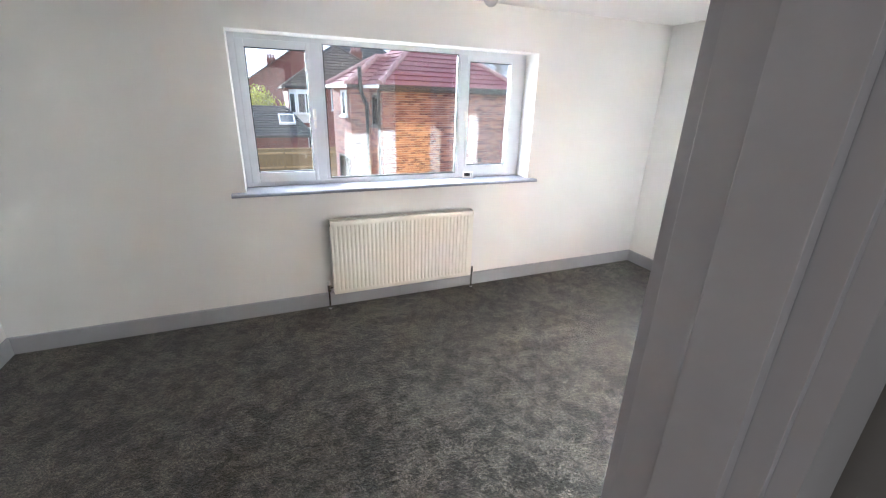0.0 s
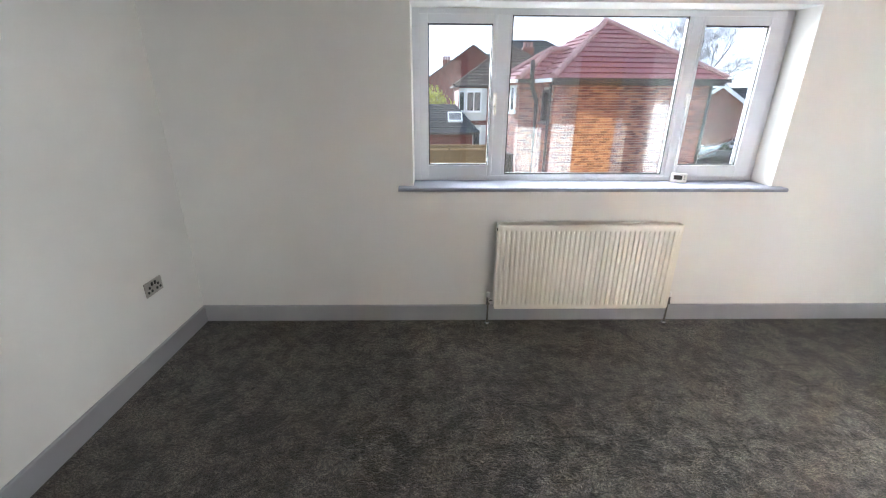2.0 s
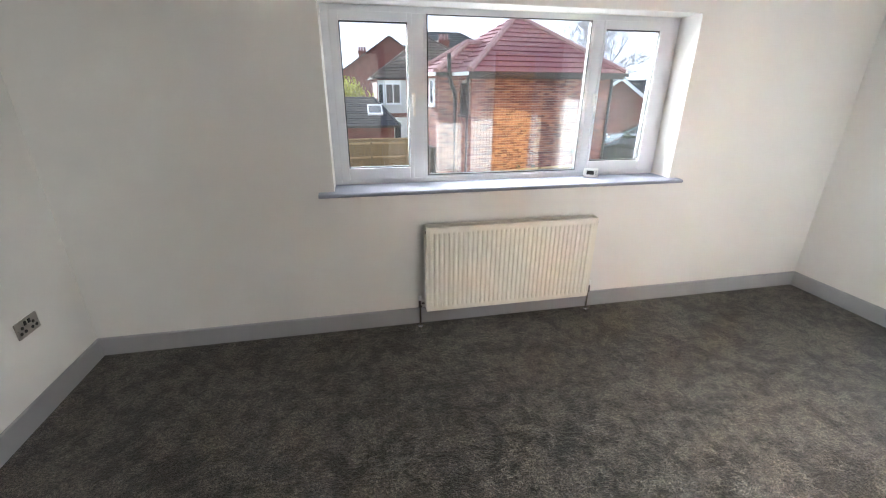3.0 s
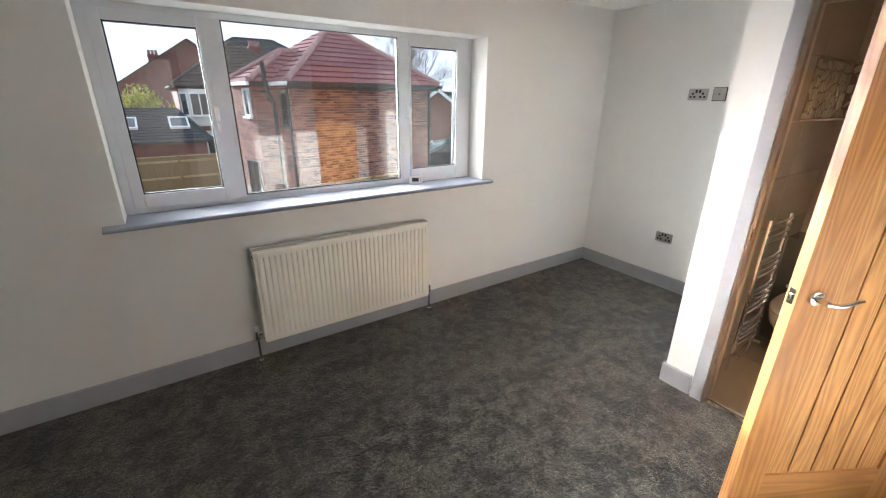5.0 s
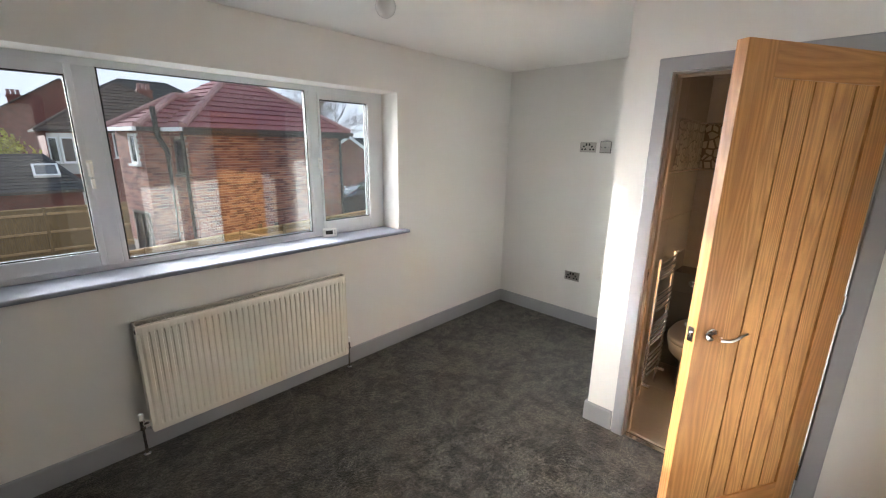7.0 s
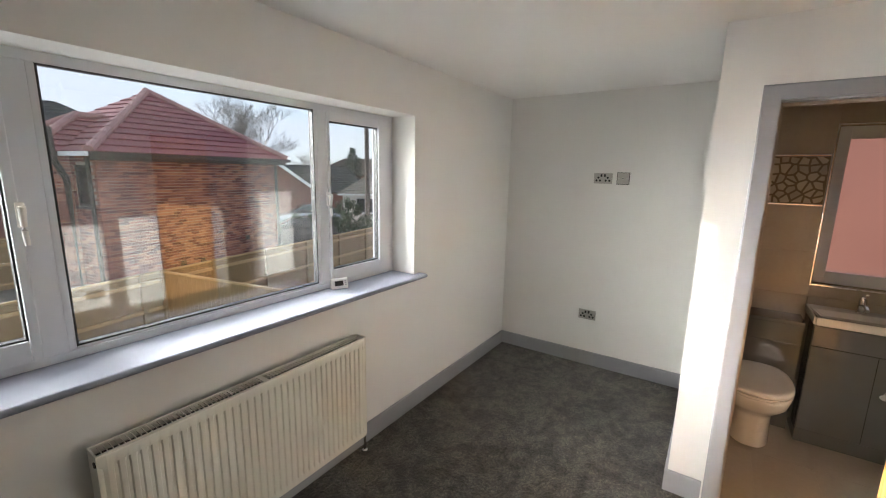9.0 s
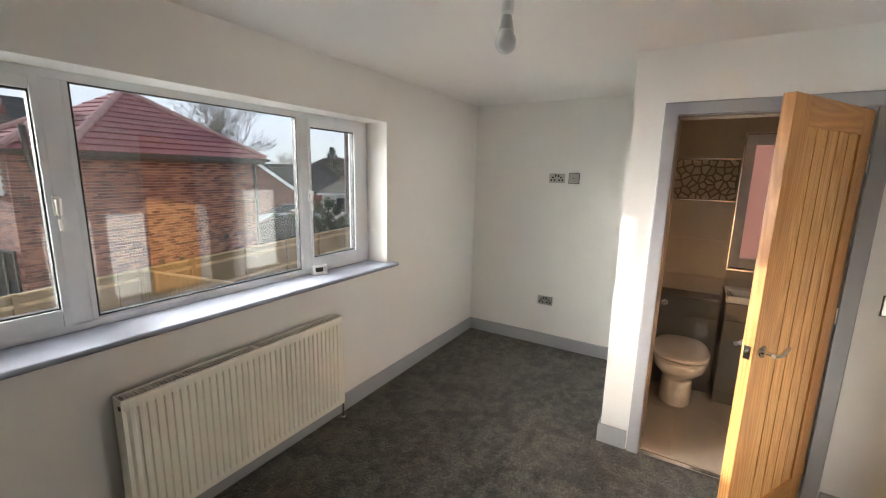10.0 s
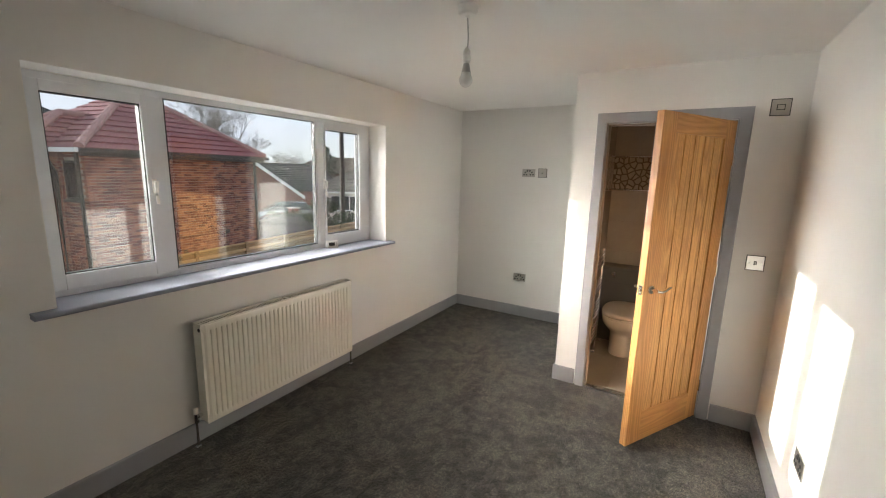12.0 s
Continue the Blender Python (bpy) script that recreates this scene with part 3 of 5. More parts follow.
        rod(bm, (vx, yv, 0.155), (vx, yv, 0.172), 0.0145, seg=6)
        v = part("valve", bm, M["chrome"], root, "chrome lockshield valve", 30)
        part("valve_cap", lathe(bmesh.new(), [(0.013, 0.212), (0.0135, 0.216), (0.0125, 0.244), (0.009, 0.248)], 18, Matrix.Translation((vx, yv, 0))), M["white_plastic"], v, "white plastic valve cap")
        part("pipe", rod(bmesh.new(), (vx, yv, 0.0), (vx, yv, 0.16), 0.0075), M["chrome"], root, "slim chrome pipe tail")
        part("pipe_collar", lathe(bmesh.new(), [(0.017, 0.0), (0.017, 0.004), (0.009, 0.009)], 20, Matrix.Translation((vx, yv, 0))), M["chrome"], root)
        part("end_plug", rod(bmesh.new(), (x - s * 0.001, yf + 0.02, z1 - 0.03), (x + s * 0.003, yf + 0.02, z1 - 0.03), 0.012, seg=6), M["dark_and_shade"], root)
    for xb in (x0 + 0.2, x1 - 0.2):
        part("wall_bracket", B(((xb - 0.015, yb - 0.002, 0.2), (xb + 0.015, NORTH, 0.7))), M["dark_and_shade"], root)
    return root


radiator()


# ---- sockets and switches: the plate lies in the xz plane, its face to -y ----
def socket(label, m, gangs=2):
    w = 0.146 if gangs == 2 else 0.088
    root = thing("wall_socket", label, "socket", m, "brushed steel wall plates")
    part("plate", B(((-w / 2, -0.007, -0.043), (w / 2, 0, 0.043)), bevel=0.002), M["satin"], root, "brushed steel plate")
    for g in (-1, 1):
        c = 0.037 * g
        bm = bmesh.new()
        for q, z in ((0, 0.006), (-0.0145, -0.018), (0.0145, -0.018)):
            rod(bm, (c + q, -0.0085, z), (c + q, -0.006, z), 0.0085, seg=14)
        part("pin_slots", bm, M["black"], root, "black plug slots", None)
        part("rocker", B(((0.0135 * g - 0.007, -0.011, 0.012), (0.0135 * g + 0.007, -0.006, 0.034)), bevel=0.0015), M["black"], root, "small black rocker switch")
    for sx in (-w / 2 + 0.008, w / 2 - 0.008):
        part("screw", rod(bmesh.new(), (sx, -0.006, 0), (sx, -0.008, 0), 0.003, seg=10), M["chrome"], root)
    return root


def plate(name, label, category, m, insert, screws=True, mat="satin"):
    root = thing(name, label, category, m, "brushed steel wall plates")
    part("back_gasket", B(((-0.0485, -0.003, -0.0485), (0.0485, 0, 0.0485))), M["black"], root)
    part("plate", B(((-0.044, -0.009, -0.044), (0.044, -0.002, 0.044)), bevel=0.002), M[mat], root)
    if insert == "rocker":
        part("surround", B(((-0.008, -0.0105, -0.012), (0.008, -0.008, 0.012)), bevel=0.001), M["black"], root)
        part("rocker", B(((-0.0045, -0.0145, -0.008), (0.0045, -0.009, 0.008)), bevel=0.0015), M["satin"], root, "small steel rocker")
    elif insert == "fan":
        part("surround", B(((-0.020, -0.0105, -0.016), (0.020, -0.008, 0.016)), bevel=0.001), M["black"], root)
        part("rocker", B(((-0.016, -0.0135, -0.012), (0.016, -0.009, 0.012)), bevel=0.0015), M["satin"], root, "wide steel rocker")
    else:
        part("aerial_socket", rod(bmesh.new(), (0, -0.008, 0), (0, -0.013, 0), 0.008), M["chrome"], root)
        part("aerial_hole", rod(bmesh.new(), (0, -0.012, 0), (0, -0.0135, 0), 0.005), M["black"], root)
    if screws:
        for sx in (-0.03, 0.03):
            part("screw", rod(bmesh.new(), (sx, -0.008, 0), (sx, -0.0105, 0), 0.0035, seg=10), M["chrome"], root)
    return root


socket("brushed steel double socket low on the alcove wall", Matrix.Translation((EAST, 2.382, 0.462)) @ pose(0, 0, 0, 0, 0, -90))
socket("brushed steel double socket set high on the alcove wall", Matrix.Translation((EAST, 2.348, 1.655)) @ pose(0, 0, 0, 0, 0, -90))
plate("aerial_plate", "brushed steel aerial plate beside a high double socket", "aerial plate", Matrix.Translation((EAST, 2.192, 1.657)) @ pose(0, 0, 0, 0, 0, -90), "aerial")
socket("brushed steel double socket above the west skirting", Matrix.Translation((WEST, 2.777, 0.477)) @ pose(0, 0, 0, 0, 0, 90))
socket("brushed steel double socket on the sunlit wall", Matrix.Translation((1.43, SOUTH, 0.426)) @ pose(0, 0, 0, 0, 0, 180))
plate("light_switch", "polished steel light switch with black edge beside the ensuite door", "light switch", Matrix.Translation((ENX, 0.406, 1.124)) @ pose(0, 0, 0, 0, 0, -90), "rocker", mat="polished")
plate("fan_switch", "bronze-toned steel fan isolator switch above the light switch", "fan switch", Matrix.Translation((ENX, 0.408, 2.058)) @ pose(0, 0, 0, 0, 0, -90), "fan", False)


# ---- pendant lamp ----
def pendant():
    root = thing("pendant_light", "bare unlit bulb on a thin flex below a white rose", "pendant light", Matrix.Translation((1.012, 1.752, 0)))
    z = HIGH
    part("ceiling_rose", lathe(bmesh.new(), [(0.046, z), (0.046, z - 0.008), (0.044, z - 0.012), (0.043, z - 0.030), (0.036, z - 0.037), (0.012, z - 0.040), (0.006, z - 0.046)], 32), M["white_plastic"], root, "white plastic ceiling rose")
    part("flex", tube(bmesh.new(), [(0.004 * math.sin(3 * k / 8), 0.003 * math.cos(4 * k / 8), z - 0.028 - 0.150 * k / 8) for k in range(9)], 0.003, 8), M["cable"], root, "thin grey flex")
    h = z - 0.175
    part("lamp_holder", lathe(bmesh.new(), [(0.006, h + 0.006), (0.011, h), (0.0165, h - 0.012), (0.0175, h - 0.026), (0.016, h - 0.028), (0.019, h - 0.031), (0.019, h - 0.052), (0.0165, h - 0.054), (0.0165, h - 0.062)], 24), M["white_plastic"], root, "white plastic bulb holder")
    b = h - 0.060
    part("bulb_neck", lathe(bmesh.new(), [(0.012, b), (0.014, b - 0.006), (0.019, b - 0.030), (0.022, b - 0.042)], 24), M["grey_plastic"], root, "grey bulb collar")
    prof = [(0.022, b - 0.040)] + [(0.030 * math.sin(a), b - 0.072 + 0.031 * math.cos(a)) for a in [math.pi * (0.27 + 0.73 * k / 12) for k in range(12)]] + [(0.001, b - 0.103)]
    part("bulb", lathe(bmesh.new(), prof, 28), M["bulb"], root, "opal white bulb", 80)


pendant()

# ---- thermostat on the sill ----
th = thing("room_thermostat", "small white digital thermostat standing on the window sill", "thermostat", Matrix.Translation((1.722, 3.345, 0.988)) @ pose(0, 0, 0, 0, 0, -24) @ Matrix.Diagonal((0.85, 0.85, 0.9, 1)))
bm = bmesh.new()
prism(bm, [(0.028, 0), (-0.026, 0), (-0.028, 0.004), (-0.012, 0.062), (-0.006, 0.066), (0.010, 0.066), (0.014, 0.062)], -0.058, 0.058, "x")
bmesh.ops.bevel(bm, geom=bm.edges[:], offset=0.002, segments=2, affect="EDGES")
part("case", bm, M["white_plastic"], th)
tilt = Matrix.Translation((0, -0.020, 0.034)) @ pose(0, 0, 0, -15.4, 0, 0)
bm = bmesh.new()
join(bm, B(((-0.036, -0.0016, -0.014), (0.024, 0.002, 0.018)), bevel=0.0008), tilt)
part("display", bm, M["black"], th, "dark display")
bm = bmesh.new()
for k in range(3):
    join(bm, B(((0.034, -0.003, -0.014 + 0.013 * k), (0.046, 0.002, -0.006 + 0.013 * k)), bevel=0.001), tilt)
part("buttons", bm, M["grey_plastic"], th)

# ---- ensuite ----
EX0 = ENX + 0.1
EN1 = ENY - 0.1
tf = structure("floor_ensuite", B(((EX0 - 0.05, SOUTH, -0.2), (EAST, EN1, 0.0095))), M["tile_floor"], "beige tiled ensuite floor")
structure("threshold", B(((ENX - 0.006, DY0, 0.0), (ENX + 0.03, DY1, 0.009)), bevel=0.003), M["chrome"], "slim chrome threshold strip")


def tiles(parent, along, u0, u1, v0, v1, uu, vv, at, mat, skip=None, off=0.0):
    """Tiles uu x vv on a plane, joints of 3 mm, each an object on a shared mesh."""
    cache = {}
    u = u0 - off
    while u < u1 - 0.02:
        a, b = max(u, u0), min(u + uu, u1)
        v = v0
        while v < v1 - 0.02:
            c, d = v, min(v + vv, v1)
            if b - a > 0.015 and not (skip and skip(a, b, c, d)):
                key = (round(b - a, 3), round(d - c, 3))
                if key not in cache:
                    w, h = key[0] / 2 - 0.0015, key[1] / 2 - 0.0015
                    bm2 = bmesh.new()
                    if along == "floor":
                        box(bm2, (-w, -h, -0.004), (w, h, 0.005), 0.001, 1)
                    elif along == "y":
                        box(bm2, (-0.006, -w, -h), (0.004, w, h), 0.001, 1)
                    else:
                        box(bm2, (-w, -0.006, -h), (w, 0.004, h), 0.001, 1)
                    cache[key] = mesh("tile", bm2, mat)
                ob = new("tile", cache[key])
                p, q = (a + b) / 2, (c + d) / 2
                ob.location = {"floor": (p, q, at), "y": (at, p, q), "x": (p, at, q)}[along]
                ob.parent = parent
            v += vv
        u += uu


TE = EAST - 0.010
we = structure("wall_ensuite_lining_east", B(((TE, EN1, 0), (EAST - 0.001, EWY1, HIGH)), ((TE, EWY1, 0), (EAST - 0.001, EWY0, EWZ0)), ((TE, EWY1, EWZ1), (EAST - 0.001, EWY0, HIGH)), ((TE, EWY0, 0), (EAST - 0.001, SOUTH, HIGH))), M["grout"], "large beige wall tiles round the ensuite window")
wnn = structure("wall_ensuite_lining_north", B(((EX0, EN1 - 0.010, 0), (TE - 0.004, EN1 - 0.001, HIGH))), M["grout"], "large beige wall tiles")
wss = structure("wall_ensuite_lining_south", B(((EX0, SOUTH + 0.001, 0), (TE - 0.004, SOUTH + 0.010, HIGH))), M["grout"], "large beige wall tiles")
BANDZ0, BANDZ1 = 1.512, 1.832
hole = lambda a, b, c, d: b > EWY0 + 0.01 and a < EWY1 - 0.01 and d > EWZ0 + 0.01 and c < EWZ1 - 0.01
for ua, ub in ((SOUTH + 0.012, EWY0), (EWY0, EWY1), (EWY1, EN1 - 0.012)):
    mid = ua == EWY0
    for za, zb in (((0.004, EWZ0), (EWZ1, HIGH)) if mid else ((0.004, BANDZ0), (BANDZ1, HIGH))):
        tiles(we, "y", ua, ub, za, zb, 0.6, 0.30, TE, M["tile"])
for za, zb in ((0.004, BANDZ0), (BANDZ1, HIGH)):
    tiles(wnn, "x", EX0, TE - 0.006, za, zb, 0.6, 0.30, EN1 - 0.010, M["tile"])
tiles(wnn, "x", EX0, 3.045, BANDZ0, BANDZ1, 0.6, 0.32, EN1 - 0.010, M["tile"])
tiles(wss, "x", EX0, TE - 0.006, 0.004, HIGH, 0.6, 0.30, SOUTH + 0.010, M["tile"])
tiles(tf, "floor", EX0 - 0.05, TE - 0.006, SOUTH + 0.012, EN1 - 0.012, 0.6, 0.3, 0.006, M["tile_floor"])


def mosaic_band(y0, y1, place=None):
    """A decor strip: chips of uneven polygons in a dark bed, between two silver trims."""
    root = thing("mosaic_band", "decor strip of pale irregular mosaic chips in dark joints", "mosaic tile", place)
    part("bed", B(((TE - 0.004, y0, BANDZ0 + 0.006), (TE, y1, BANDZ1 - 0.006))), M["mosaic_bed"], root, "dark brown joints")
    rnd = random.Random(4)
    s = 0.052
    cells = []
    ny, nz = int((y1 - y0) / s) + 3, int((BANDZ1 - BANDZ0) / s) + 3
    for i in range(-1, ny):
        for j in range(-1, nz):
            cells.append((y0 + (i + 0.5 + rnd.uniform(-0.42, 0.42)) * s, BANDZ0 + (j + 0.5 + rnd.uniform(-0.42, 0.42)) * s))
    for c in cells:
        if not (y0 < c[0] < y1 and BANDZ0 < c[1] < BANDZ1):
            continue
        poly = [(y0 + 0.002, BANDZ0 + 0.010), (y1 - 0.002, BANDZ0 + 0.010), (y1 - 0.002, BANDZ1 - 0.010), (y0 + 0.002, BANDZ1 - 0.010)]
        for o in cells:
            if o is c or abs(o[0] - c[0]) > 3 * s or abs(o[1] - c[1]) > 3 * s:
                continue
            mx, mz, nx, nz2 = (c[0] + o[0]) / 2, (c[1] + o[1]) / 2, o[0] - c[0], o[1] - c[1]
            ln = math.hypot(nx, nz2)
            lim = -0.0062 * ln
            cut = []
            for k in range(len(poly)):
                p, q = poly[k], poly[(k + 1) % len(poly)]
                dp, dq = (p[0] - mx) * nx + (p[1] - mz) * nz2 - lim, (q[0] - mx) * nx + (q[1] - mz) * nz2 - lim
                if dp <= 0:
                    cut.append(p)
                if dp * dq < 0:
                    t = dp / (dp - dq)
                    cut.append((p[0] + t * (q[0] - p[0]), p[1] + t * (q[1] - p[1])))
            poly = cut
            if len(poly) < 3:
                break
        if len(poly) >= 3:
            part("chip", prism(bmesh.new(), poly, TE - 0.008, TE - 0.003, "x"), M["mosaic"], root, "", None)
    for z in (BANDZ0, BANDZ1):
        part("trim_strip", B(((TE - 0.009, y0, z - 0.005), (TE - 0.002, y1, z + 0.005)), bevel=0.002), M["chrome"], root, "silver edge trim")


mosaic_band(EWY1 + 0.012, EN1 - 0.014)
# the same strip turned onto the north wall
mosaic_band(-0.325, 0.325, Matrix.Translation((3.372, EN1 - 0.011, 0)) @ pose(0, 0, 0, 0, 0, 90) @ Matrix.Translation((-TE, 0, 0)))

# frosted window in its tiled recess
wy0, wy1, wz0, wz1 = EWY0, EWY1, EWZ0, EWZ1
w2 = thing("window_2", "frosted ensuite window in a silver-trimmed tiled recess", "window", None, "", "structure")
bm = bmesh.new()
for a, b, c, d in ((wy0 - 0.004, wy0 + 0.004, wz0, wz1), (wy1 - 0.004, wy1 + 0.004, wz0, wz1)):
    box(bm, (TE - 0.007, a, c), (TE + 0.001, b, d), 0.001)
for z in (wz0, wz1):
    box(bm, (TE - 0.007, wy0 - 0.004, z - 0.004), (TE + 0.001, wy1 + 0.004, z + 0.004), 0.001)
part("edge_trim", bm, M["chrome"], w2, "silver edge trim")
bm = bmesh.new()
box(bm, (TE, wy1 - 0.008, wz0), (EAST + 0.16, wy1, wz1)), box(bm, (TE, wy0, wz0), (EAST + 0.16, wy0 + 0.008, wz1))
box(bm, (TE, wy0 + 0.008, wz0), (EAST + 0.16, wy1 - 0.008, wz0 + 0.008)), box(bm, (TE, wy0 + 0.008, wz1 - 0.008), (EAST + 0.16, wy1 - 0.008, wz1))
part("reveal_lining", bm, M["tile"], w2, "beige tiled reveal")
bm = bmesh.new()
fx0, fx1 = EAST + 0.045, EAST + 0.11
box(bm, (fx0, wy1 - 0.075, wz0 + 0.008), (fx1, wy1 - 0.008, wz1 - 0.008), 0.004), box(bm, (fx0, wy0 + 0.008, wz0 + 0.008), (fx1, wy0 + 0.075, wz1 - 0.008), 0.004)
box(bm, (fx0, wy0 + 0.075, wz0 + 0.008), (fx1, wy1 - 0.075, wz0 + 0.085), 0.004), box(bm, (fx0, wy0 + 0.075, wz1 - 0.085), (fx1, wy1 - 0.075, wz1 - 0.008), 0.004)
part("window_frame", bm, M["upvc"], w2)
p = part("pane", B(((fx0 + 0.025, wy0 + 0.07, wz0 + 0.08), (fx0 + 0.031, wy1 - 0.07, wz1 - 0.08))), M["frosted"], w2, "frosted glass", None)
p.visible_shadow = False


def superellipse(cx, cy, a, b, z, n=32, e=2.6, back=None):
    """A rounded ring; 'back' cuts it flat at that x."""
    pts = []
    for k in range(n):
        t = 2 * math.pi * k / n
        c, s = math.cos(t), math.sin(t)
        x = cx + a * math.copysign(abs(c) ** (2 / e), c)
        if back is not None:
            x = min(x, back)
        pts.append((x, cy + b * math.copysign(abs(s) ** (2 / e), s), z))
    return pts


def toilet():
    cy, back = 1.195, 3.492
    root = thing("toilet", "white back-to-wall toilet with the lid closed", "toilet")
    cx = back - 0.25
    bm = bmesh.new()
    rows = [(0.012, 0.190, 0.108, 0.045), (0.022, 0.195, 0.112, 0.045), (0.10, 0.190, 0.108, 0.045), (0.20, 0.188, 0.107, 0.045), (0.238, 0.200, 0.119, 0.036), (0.285, 0.236, 0.152, 0.008), (0.325, 0.258, 0.173, -0.014), (0.375, 0.268, 0.180, -0.022), (0.392, 0.264, 0.177, -0.022)]
    loft(bm, [superellipse(cx + 0.03 + o, cy, a, b, z, 40, 2.5, back) for z, a, b, o in rows])
    part("pan", bm, M["porcelain"], root, "", 60)
    bm = bmesh.new()
    loft(bm, [superellipse(cx + 0.006, cy, a, b, z, 40, 2.5, back - 0.012) for z, a, b in ((0.393, 0.268, 0.180), (0.396, 0.272, 0.184), (0.408, 0.272, 0.184), (0.411, 0.268, 0.181))])
    part("seat", bm, M["porcelain"], root, "", 50)
    bm = bmesh.new()
    loft(bm, [superellipse(cx + 0.006, cy, a, b, z, 40, 2.5, back - 0.012) for z, a, b in ((0.414, 0.270, 0.182), (0.418, 0.274, 0.186), (0.430, 0.273, 0.185), (0.440, 0.262, 0.174), (0.444, 0.235, 0.150), (0.446, 0.15, 0.09))])
    part("lid", bm, M["porcelain"], root, "", 60)


toilet()
cis = thing("cistern_cabinet", "gloss dark grey cistern cabinet behind the toilet", "bathroom cabinet")
CB = EAST - 0.012
part("body", B(((3.497, 0.975, 0.012), (CB, 1.475, 0.745))), M["gloss_grey"], cis)
part("front_panel", B(((3.490, 0.977, 0.085), (3.4965, 1.473, 0.612)), bevel=0.001), M["gloss_grey"], cis)
part("access_panel", B(((3.490, 0.977, 0.615), (3.4965, 1.473, 0.742)), bevel=0.001), M["gloss_grey"], cis)
part("top", B(((3.482, 0.972, 0.746), (CB, 1.478, 0.768)), bevel=0.002), M["gloss_grey"], cis)
bm = lathe(bmesh.new(), [(0.024, 0), (0.024, 0.006), (0.021, 0.009), (0.004, 0.010)], 24, Matrix.Translation((3.4905, 1.345, 0.695)) @ pose(0, 0, 0, 0, -90, 0))
part("flush_button", bm, M["chrome"], cis, "round chrome flush button")
van = thing("vanity_cabinet", "gloss dark grey vanity cabinet with two doors", "bathroom cabinet")
VX, VY0, VY1 = 3.375, 0.345, 0.950
part("body", B(((VX + 0.02, VY0, 0.012), (CB, VY1, 0.795))), M["gloss_grey"], van)
part("plinth", B(((VX + 0.004, VY0, 0.012), (VX + 0.0195, VY1, 0.098)), bevel=0.001), M["gloss_grey"], van)
part("drawer_panel", B(((VX, VY0 + 0.002, 0.665), (VX + 0.0195, VY1 - 0.002, 0.792)), bevel=0.001), M["gloss_grey"], van)
for a, b in ((VY0 + 0.002, (VY0 + VY1) / 2 - 0.0015), ((VY0 + VY1) / 2 + 0.0015, VY1 - 0.002)):
    part("door", B(((VX, a, 0.102), (VX + 0.0195, b, 0.660)), bevel=0.001), M["gloss_grey"], van)
bas = thing("wash_basin", "white ceramic basin set on the vanity cabinet", "basin")
bm = bmesh.new()
x0, x1, y0, y1 = VX - 0.012, CB, VY0 - 0.006, VY1 + 0.008
rim = [(x0, y0), (x1, y0), (x1, y1), (x0, y1)]
rows = []
for z, ins, bk in ((0.796, 0.012, 0.0), (0.800, 0.003, 0), (0.815, 0, 0), (0.846, 0, 0), (0.850, 0.003, 0), (0.850, 0.018, 0.10), (0.842, 0.030, 0.115), (0.815, 0.06, 0.13), (0.808, 0.12, 0.16)):
    rows.append([(x0 + ins, y0 + ins, z), (x1 - ins * (bk == 0) * 0 - bk, y0 + ins, z), (x1 - bk, y1 - ins, z), (x0 + ins, y1 - ins, z)])
loft(bm, rows)
bmesh.ops.bevel(bm, geom=[e for e in bm.edges if abs(e.verts[0].co.z - e.verts[1].co.z) > 0.002], offset=0.012, segments=3, affect="EDGES")
part("bowl", bm, M["porcelain"], bas, "", 40)
part("waste_ring", rod(bmesh.new(), (VX + 0.145, 0.647, 0.806), (VX + 0.145, 0.647, 0.811), 0.03, seg=24), M["chrome"], bas, "chrome waste ring")
tap = thing("basin_tap", "chrome monobloc tap on the basin", "tap", Matrix.Translation((CB - 0.055, 0.70, 0.850)))
bm = lathe(bmesh.new(), [(0.026, 0), (0.026, 0.005), (0.020, 0.010), (0.020, 0.085), (0.018, 0.092), (0.004, 0.094)], 24)
part("body", bm, M["chrome"], tap)
part("spout", tube(bmesh.new(), [(-0.005, 0, 0.050), (-0.05, 0, 0.058), (-0.10, 0, 0.058), (-0.125, 0, 0.045)], [0.013, 0.012, 0.012, 0.011], 14), M["chrome"], tap)
part("lever", tube(bmesh.new(), [(0, 0, 0.092), (-0.004, 0, 0.108), (-0.045, 0, 0.126), (-0.07, 0, 0.132)], [0.012, 0.011, 0.008, 0.007], 12, 0.6), M["chrome"], tap)

# chrome ladder rail on the ensuite's north wall
rail = thing("towel_radiator", "tall chrome ladder towel radiator on the tiled wall", "towel radiator")
ry = EN1 - 0.075
ra, rb = 2.85, 3.15
for x in (ra, rb):
    part("upright", rod(bmesh.new(), (x, ry, 0.16), (x, ry, 0.995), 0.014), M["chrome"], rail)
zz = [0.20 + 0.036 * k for k in range(5)] + [0.42 + 0.036 * k for k in range(5)] + [0.65 + 0.036 * k for k in range(4)] + [0.86 + 0.036 * k for k in range(4)]
for z in zz:
    bm = bmesh.new()
    tube(bm, [(ra + (rb - ra) * k / 6, ry - 0.012 - 0.004 * math.sin(math.pi * k / 6), z) for k in range(7)], 0.009, 10)
    part("rung", bm, M["chrome"], rail)
